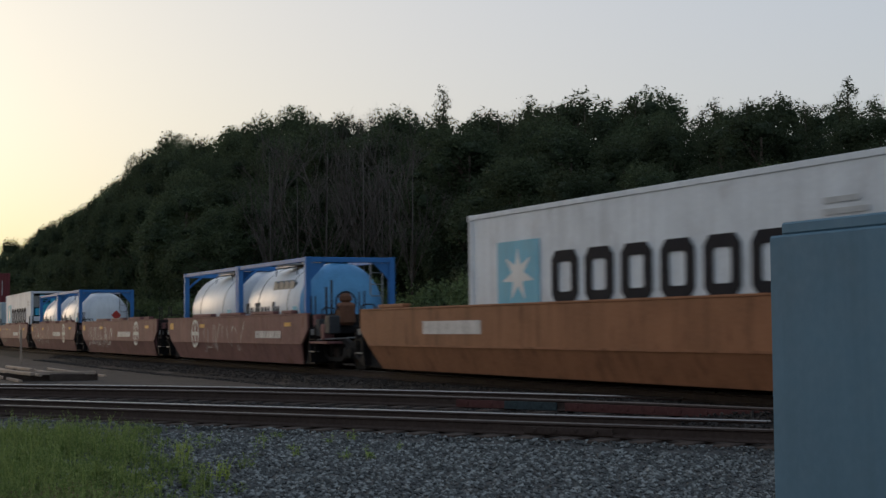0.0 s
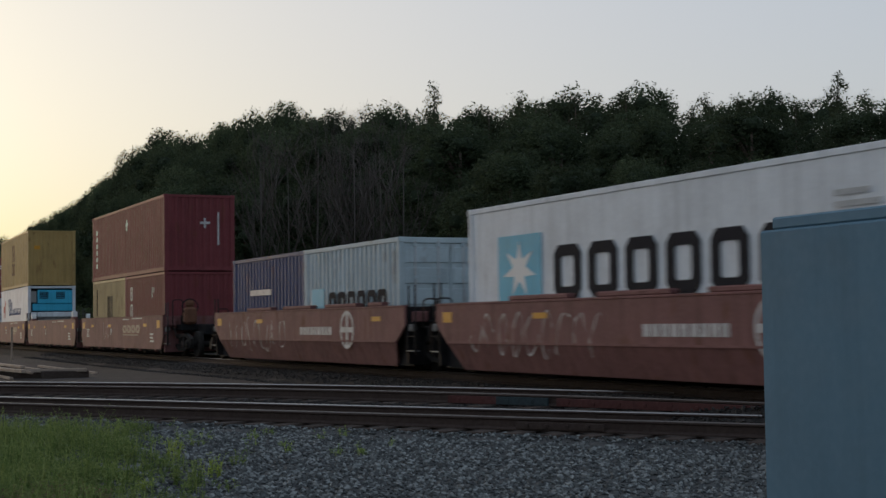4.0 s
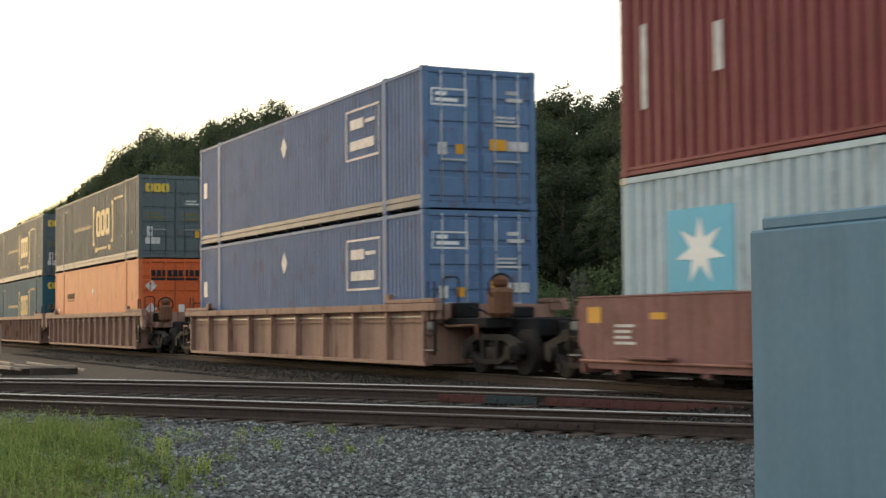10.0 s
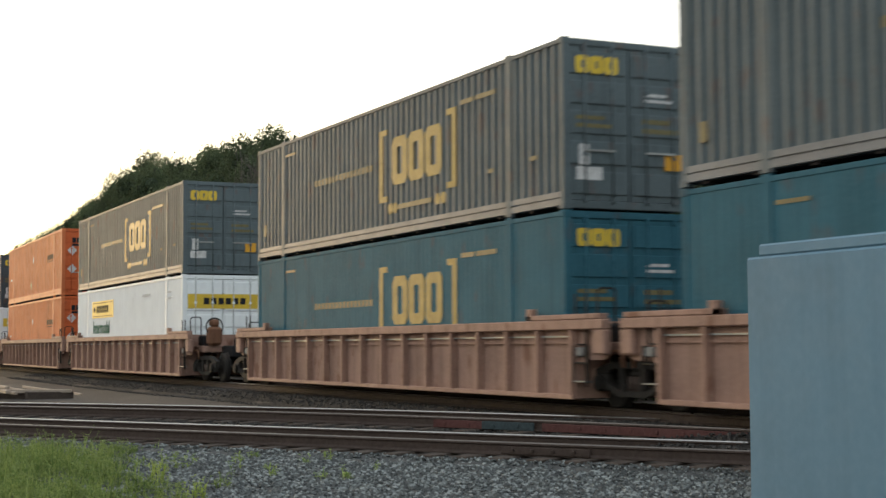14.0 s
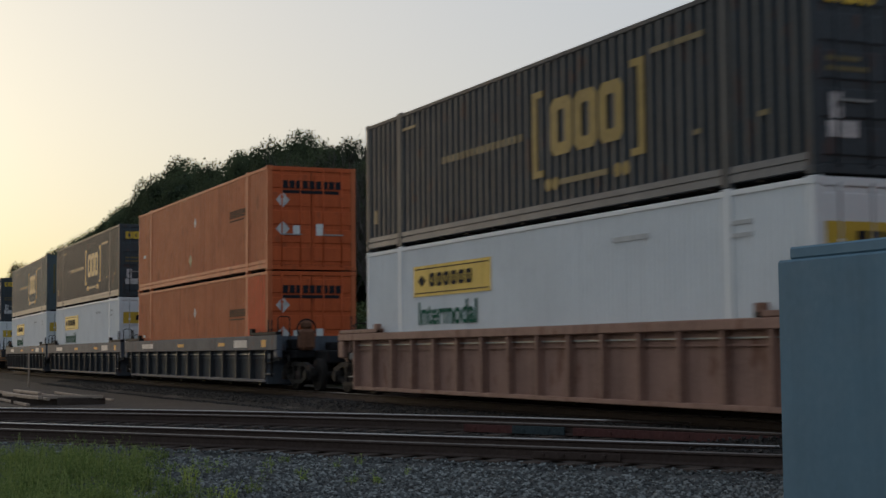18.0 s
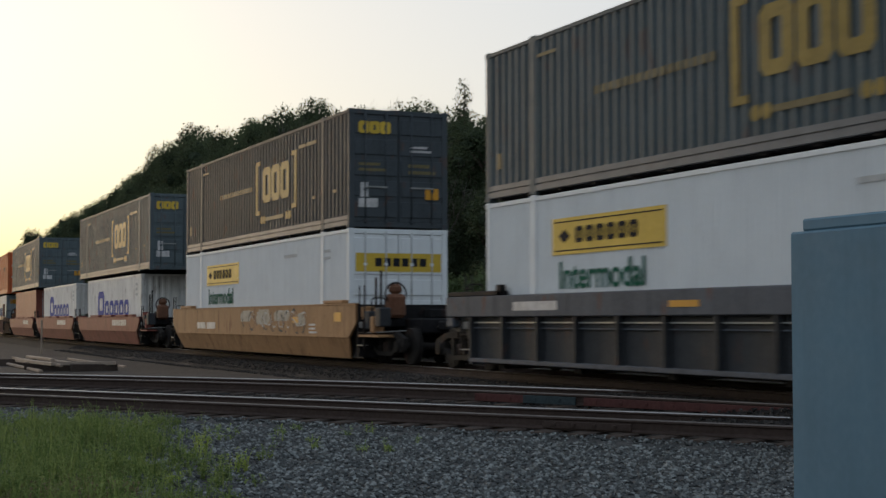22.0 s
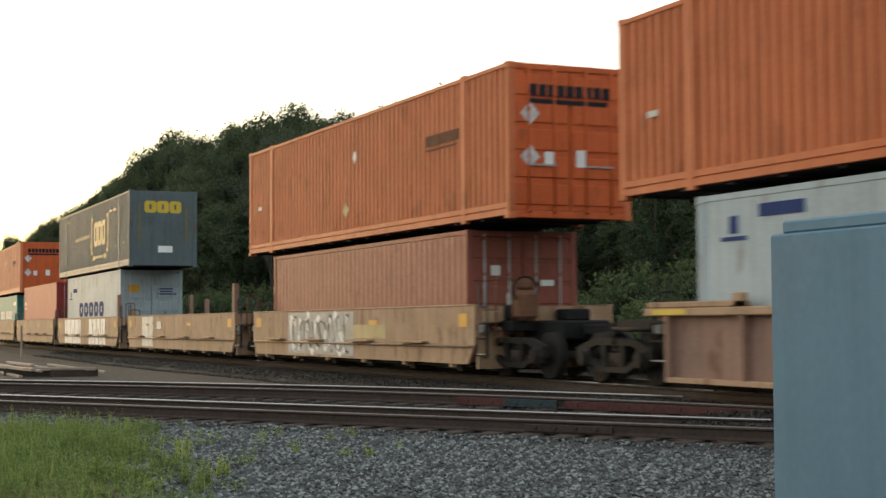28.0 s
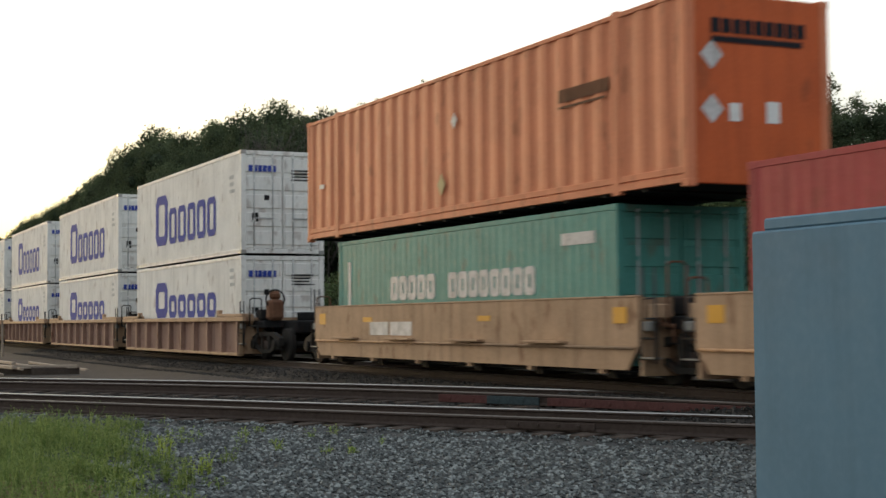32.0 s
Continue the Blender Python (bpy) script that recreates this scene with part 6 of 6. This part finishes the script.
def bare_tree(seed):
    th = tagged(new("bare_tree"), "leafless grey tree with thin upright branches", "tree", "bare trees")
    rnd = random.Random(seed)
    trunk = tube(bmesh.new(), (0, 0, -0.6), (0.12, 0.05, 8.4), 0.07, 6, 0.01)
    part("trunk", trunk, DEADWOOD, th)

    def grow(bm, p, d, ln, r, depth):
        q = p + d * ln
        tube(bm, p, q, r, 4, r * 0.6)
        if depth:
            for k in range(3):
                dd = (d + Vector((rnd.uniform(-0.5, 0.5), rnd.uniform(-0.5, 0.5), rnd.uniform(0.05, 0.4)))).normalized()
                grow(bm, p.lerp(q, rnd.uniform(0.45, 1.0)), dd, ln * rnd.uniform(0.5, 0.75), r * 0.6, depth - 1)
    for k in range(10):
        bm = bmesh.new()
        a = rnd.uniform(0, math.tau)
        grow(bm, Vector((0.05, 0, rnd.uniform(2.0, 6.0))), Vector((0.45 * math.cos(a), 0.45 * math.sin(a), 1)).normalized(), rnd.uniform(1.6, 2.6), 0.026, 3)
        part("branch", bm, DEADWOOD, th)
    return th


def bush(seed):
    th = tagged(new("bush"), "rounded green shrub at the foot of the trees", "bush", "shrubs along the line")
    rnd = random.Random(seed)
    lobes = [((rnd.uniform(-1.2, 1.2), rnd.uniform(-1.0, 1.0), rnd.uniform(0.5, 1.9)), (rnd.uniform(0.7, 1.1), rnd.uniform(0.7, 1.1), rnd.uniform(0.6, 0.95))) for k in range(9)]
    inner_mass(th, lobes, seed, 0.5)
    me = leaf_cloud(lobes, 11000, 0.07, seed)
    me.materials.append(LEAF_LIGHT)
    crown = new("foliage", me)
    crown.parent = th
    part("stem", tubes(((0, 0, -0.4), (0.3, 0.1, 1.4), 0.05), ((0, 0, -0.4), (-0.5, 0.2, 1.3), 0.045), n=5), BARK, th)
    return th


# how high the wood stands over the horizon: degrees to the left of +y, degrees up
SKYLINE = [(46, 8.2), (49, 8.1), (50.4, 8.7), (52.5, 8.0), (54.5, 8.4), (57.7, 8.2), (59.2, 8.75), (61.8, 8.75), (63.1, 8.25), (64.6, 8.0), (66.6, 7.9), (68.8, 7.9), (70.3, 8.25), (71.8, 7.95), (72.9, 7.45), (73.9, 7.2), (76, 7.1),
           (77.1, 6.25), (78.1, 5.5), (78.7, 4.95), (79.8, 4.15), (81, 3.55), (82.2, 3.3), (85, 2.8), (90, 2.2)]


def skyline(yaw):
    return float(np.interp(yaw, [a for a, b in SKYLINE], [b for a, b in SKYLINE]))


def wood():
    broad = [broad_tree(s) for s in (1, 2, 3, 4)]
    pale = [broad_tree(s, 24000, True) for s in (5, 6)]
    firs = [fir_tree(s) for s in (11, 12)]
    bare = [bare_tree(s) for s in (21, 22)]
    shrubs = [bush(s) for s in (31, 32, 33)]
    used = set()
    rnd = random.Random(77)

    def plant(src, x, y, h, wide=1.0, base=10.0):
        m = pose(x, y, ground_z(x, y), 0, 0, rnd.uniform(0, 360)) @ Matrix.Diagonal((h / base * wide, h / base * wide, h / base, 1))
        if src not in used:
            used.add(src)
            src.matrix_basis = m
            return src
        return copy_thing(src, m @ Matrix.Diagonal((*[1 / v for v in src.scale], 1)))

    for row, (off, step) in enumerate(((13.0, 4.2), (18.0, 4.0), (24.0, 4.0))):
        x = -16.0
        while x > -330:
            x -= step * rnd.uniform(0.8, 1.25) * (1.0 if x > -150 else 1.7)
            y = track_y(x) + off + rnd.uniform(-1.6, 1.6)
            yaw, r = math.degrees(math.atan2(-x, y)), math.hypot(x, y)
            if yaw < 44:
                continue
            top = 1.0 + r * math.tan(radians(skyline(yaw))) - ground_z(x, y)
            h = top * ((rnd.uniform(0.62, 0.88), rnd.uniform(0.84, 1.0), rnd.uniform(0.93, 1.06))[row])
            if 66.8 < yaw < 72.6 and row == 0:
                plant(rnd.choice(bare), x, y, top * rnd.uniform(0.78, 0.93), 0.9, 9.0)
                continue
            if row == 0 and yaw < 56:
                up = float(np.interp(yaw, (47, 52, 53.2, 54.5, 56), (6.9, 6.8, 6.0, 4.8, 3.9)))
                pale.append(pale.pop(0))
                plant(pale[0], x, y, (1.0 + r * math.tan(radians(up)) - ground_z(x, y)) * rnd.uniform(0.94, 1.0), 1.5)
                continue
            if yaw < 66 and row == 2:
                plant(rnd.choice(broad), x, y + 2, h * 0.97, 1.3)
                for q in (-1.5, 0.0, 1.4):
                    plant(rnd.choice(firs), x + q, y + rnd.uniform(-1, 1), top * rnd.uniform(0.88, 1.01), 1.1)
            else:
                plant(rnd.choice(broad), x, y, h, rnd.uniform(0.95, 1.3) * min(1.25, max(0.8, 12 / h)))
    # single trees that stand out against the sky
    for yaw, off, up, src, wide in ((65.6, 19.0, 9.0, firs[0], 0.8), (50.4, 22.0, 8.9, firs[1], 1.0), (78.1, 12.0, 5.1, broad[1], 0.7), (68.2, 21.0, 7.9, bare[0], 1.2), (69.4, 20.0, 7.8, bare[1], 1.2), (67.2, 20.0, 7.9, bare[0], 1.2), (57.6, 21.0, 8.0, broad[2], 1.3), (57.0, 17.0, 7.6, broad[0], 1.2), (66.9, 11.5, 7.0, bare[1], 1.0), (68.7, 11.2, 7.4, bare[0], 1.0), (70.2, 11.6, 7.2, bare[1], 1.1), (71.2, 11.4, 6.8, bare[0], 1.0)):
        y = CENTRE + off
        for k in range(6):
            x = -y * math.tan(radians(yaw))
            y = track_y(x) + off
        r = math.hypot(x, y)
        plant(src, x, y, 1.0 + r * math.tan(radians(up)) - ground_z(x, y), wide, 9.0 if src in bare else 10.0)
    x = -14.0
    while x > -250:
        x -= rnd.uniform(2.4, 3.6) * (1.0 if x > -110 else 1.6)
        y = track_y(x) + rnd.uniform(7.6, 9.6)
        h = rnd.uniform(1.6, 3.4)
        plant(rnd.choice(shrubs), x, y, h, rnd.uniform(0.9, 1.3), 2.6)


# ---- things beside the tracks ----
def cabinet():
    th = tagged(new("signal_cabinet"), "tall grey-blue steel equipment cabinet with an inset lid", "cabinet")
    x0, x1, y0, y1 = -6.46, -4.3, 4.8, 5.7
    g = -0.58
    part("body", boxes((x0, x1, y0, y1, g + 0.1, 1.46), bev=0.012), CABINET, th)
    part("lid", boxes((x0 + 0.09, x1 - 0.09, y0 + 0.012, y1 - 0.06, 1.46, 1.525), bev=0.01), CABINET, th, "inset grey-blue lid")
    part("plinth", boxes((x0 - 0.05, x1 + 0.05, y0 - 0.05, y1 + 0.05, g - 0.15, g + 0.1), bev=0.01), STEEL_GREY, th)
    for k in (0, 1):
        part("hinge", tubes(((x1 - 0.02, y0 - 0.012, 0.1 + k * 0.9), (x1 - 0.02, y0 - 0.012, 0.3 + k * 0.9), 0.012)), STEEL_GREY, th)


def timber_pile():
    rnd = random.Random(5)
    # x, y, length, yaw, height over the ground, dark
    rows = [(-42.4, 7.05, 1.5, 62, 0.0, 1), (-42.0, 7.75, 1.3, 100, 0.0, 1), (-43.6, 6.9, 1.6, 75, 0.0, 1), (-47.6, 6.5, 2.0, 84, 0.0, 1),
            (-43.2, 6.31, 6.4, 0.4, 0.24, 0), (-45.6, 7.1, 6.6, 1.5, 0.23, 0), (-44.4, 6.52, 6.8, 3.0, 0.23, 0), (-45.2, 6.75, 6.2, -2.0, 0.31, 0), (-44.9, 6.2, 6.6, 1.0, 0.04, 0), (-49.2, 9.1, 8.0, 2.5, 0.03, 0), (-42.1, 7.45, 1.8, 78, 0.21, 0), (-47.0, 7.9, 5.0, 14, 0.03, 0)]
    for k, (x, y, ln, yaw, up, dark) in enumerate(rows):
        w, h = (0.24, 0.2) if dark else (rnd.uniform(0.08, 0.13), rnd.uniform(0.04, 0.07))
        z = -0.4 + up if up > 0.1 else ground_z(x, y) + up
        o = part("timber", boxes((-ln / 2, ln / 2, -w / 2, w / 2, -0.03, h), bev=0.012), TIE if dark else PLANK, None, where=pose(x, y, z, rnd.uniform(-3, 3), rnd.uniform(-0.6, 0.6), yaw))
        tagged(o, "dark old railway tie lying on the dirt" if dark else "long weathered timber lying in a loose pile", "timber", "loose timbers")
    x, y = -66.0, 9.95
    o = part("marker_post", boxes((-0.04, 0.04, -0.035, 0.035, -0.3, 1.42), bev=0.01), PLANK, None, where=pose(x, y, ground_z(x, y), 1, 1, 10))
    tagged(o, "thin weathered pale wooden marker post in dirt", "post")


ground()
tracks()
cabinet()
timber_pile()
train()
wood()
scatter_stones("ballast", 38000, near_ballast, 0.016, 0.046, "loose grey crushed-stone ballast beside the nearest rail", 1)
scatter_stones("yard_gravel", 40000, other_ballast, 0.02, 0.05, "dark gravel between the farther tracks", 2)
weeds("weeds", weed_patch, "thick bright green weeds growing at the ballast's edge", 3)
weeds("stray_weeds", stray_weeds, "small green weed tufts growing through ballast", 4)
weeds("dry_grass", dry_patch, "short dry brownish stalks among the weeds", 6, DRY)
weeds("bright_weeds", bright_plants, "small bright yellow-green weed plants in ballast", 7, YELLOWGREEN)
motions()
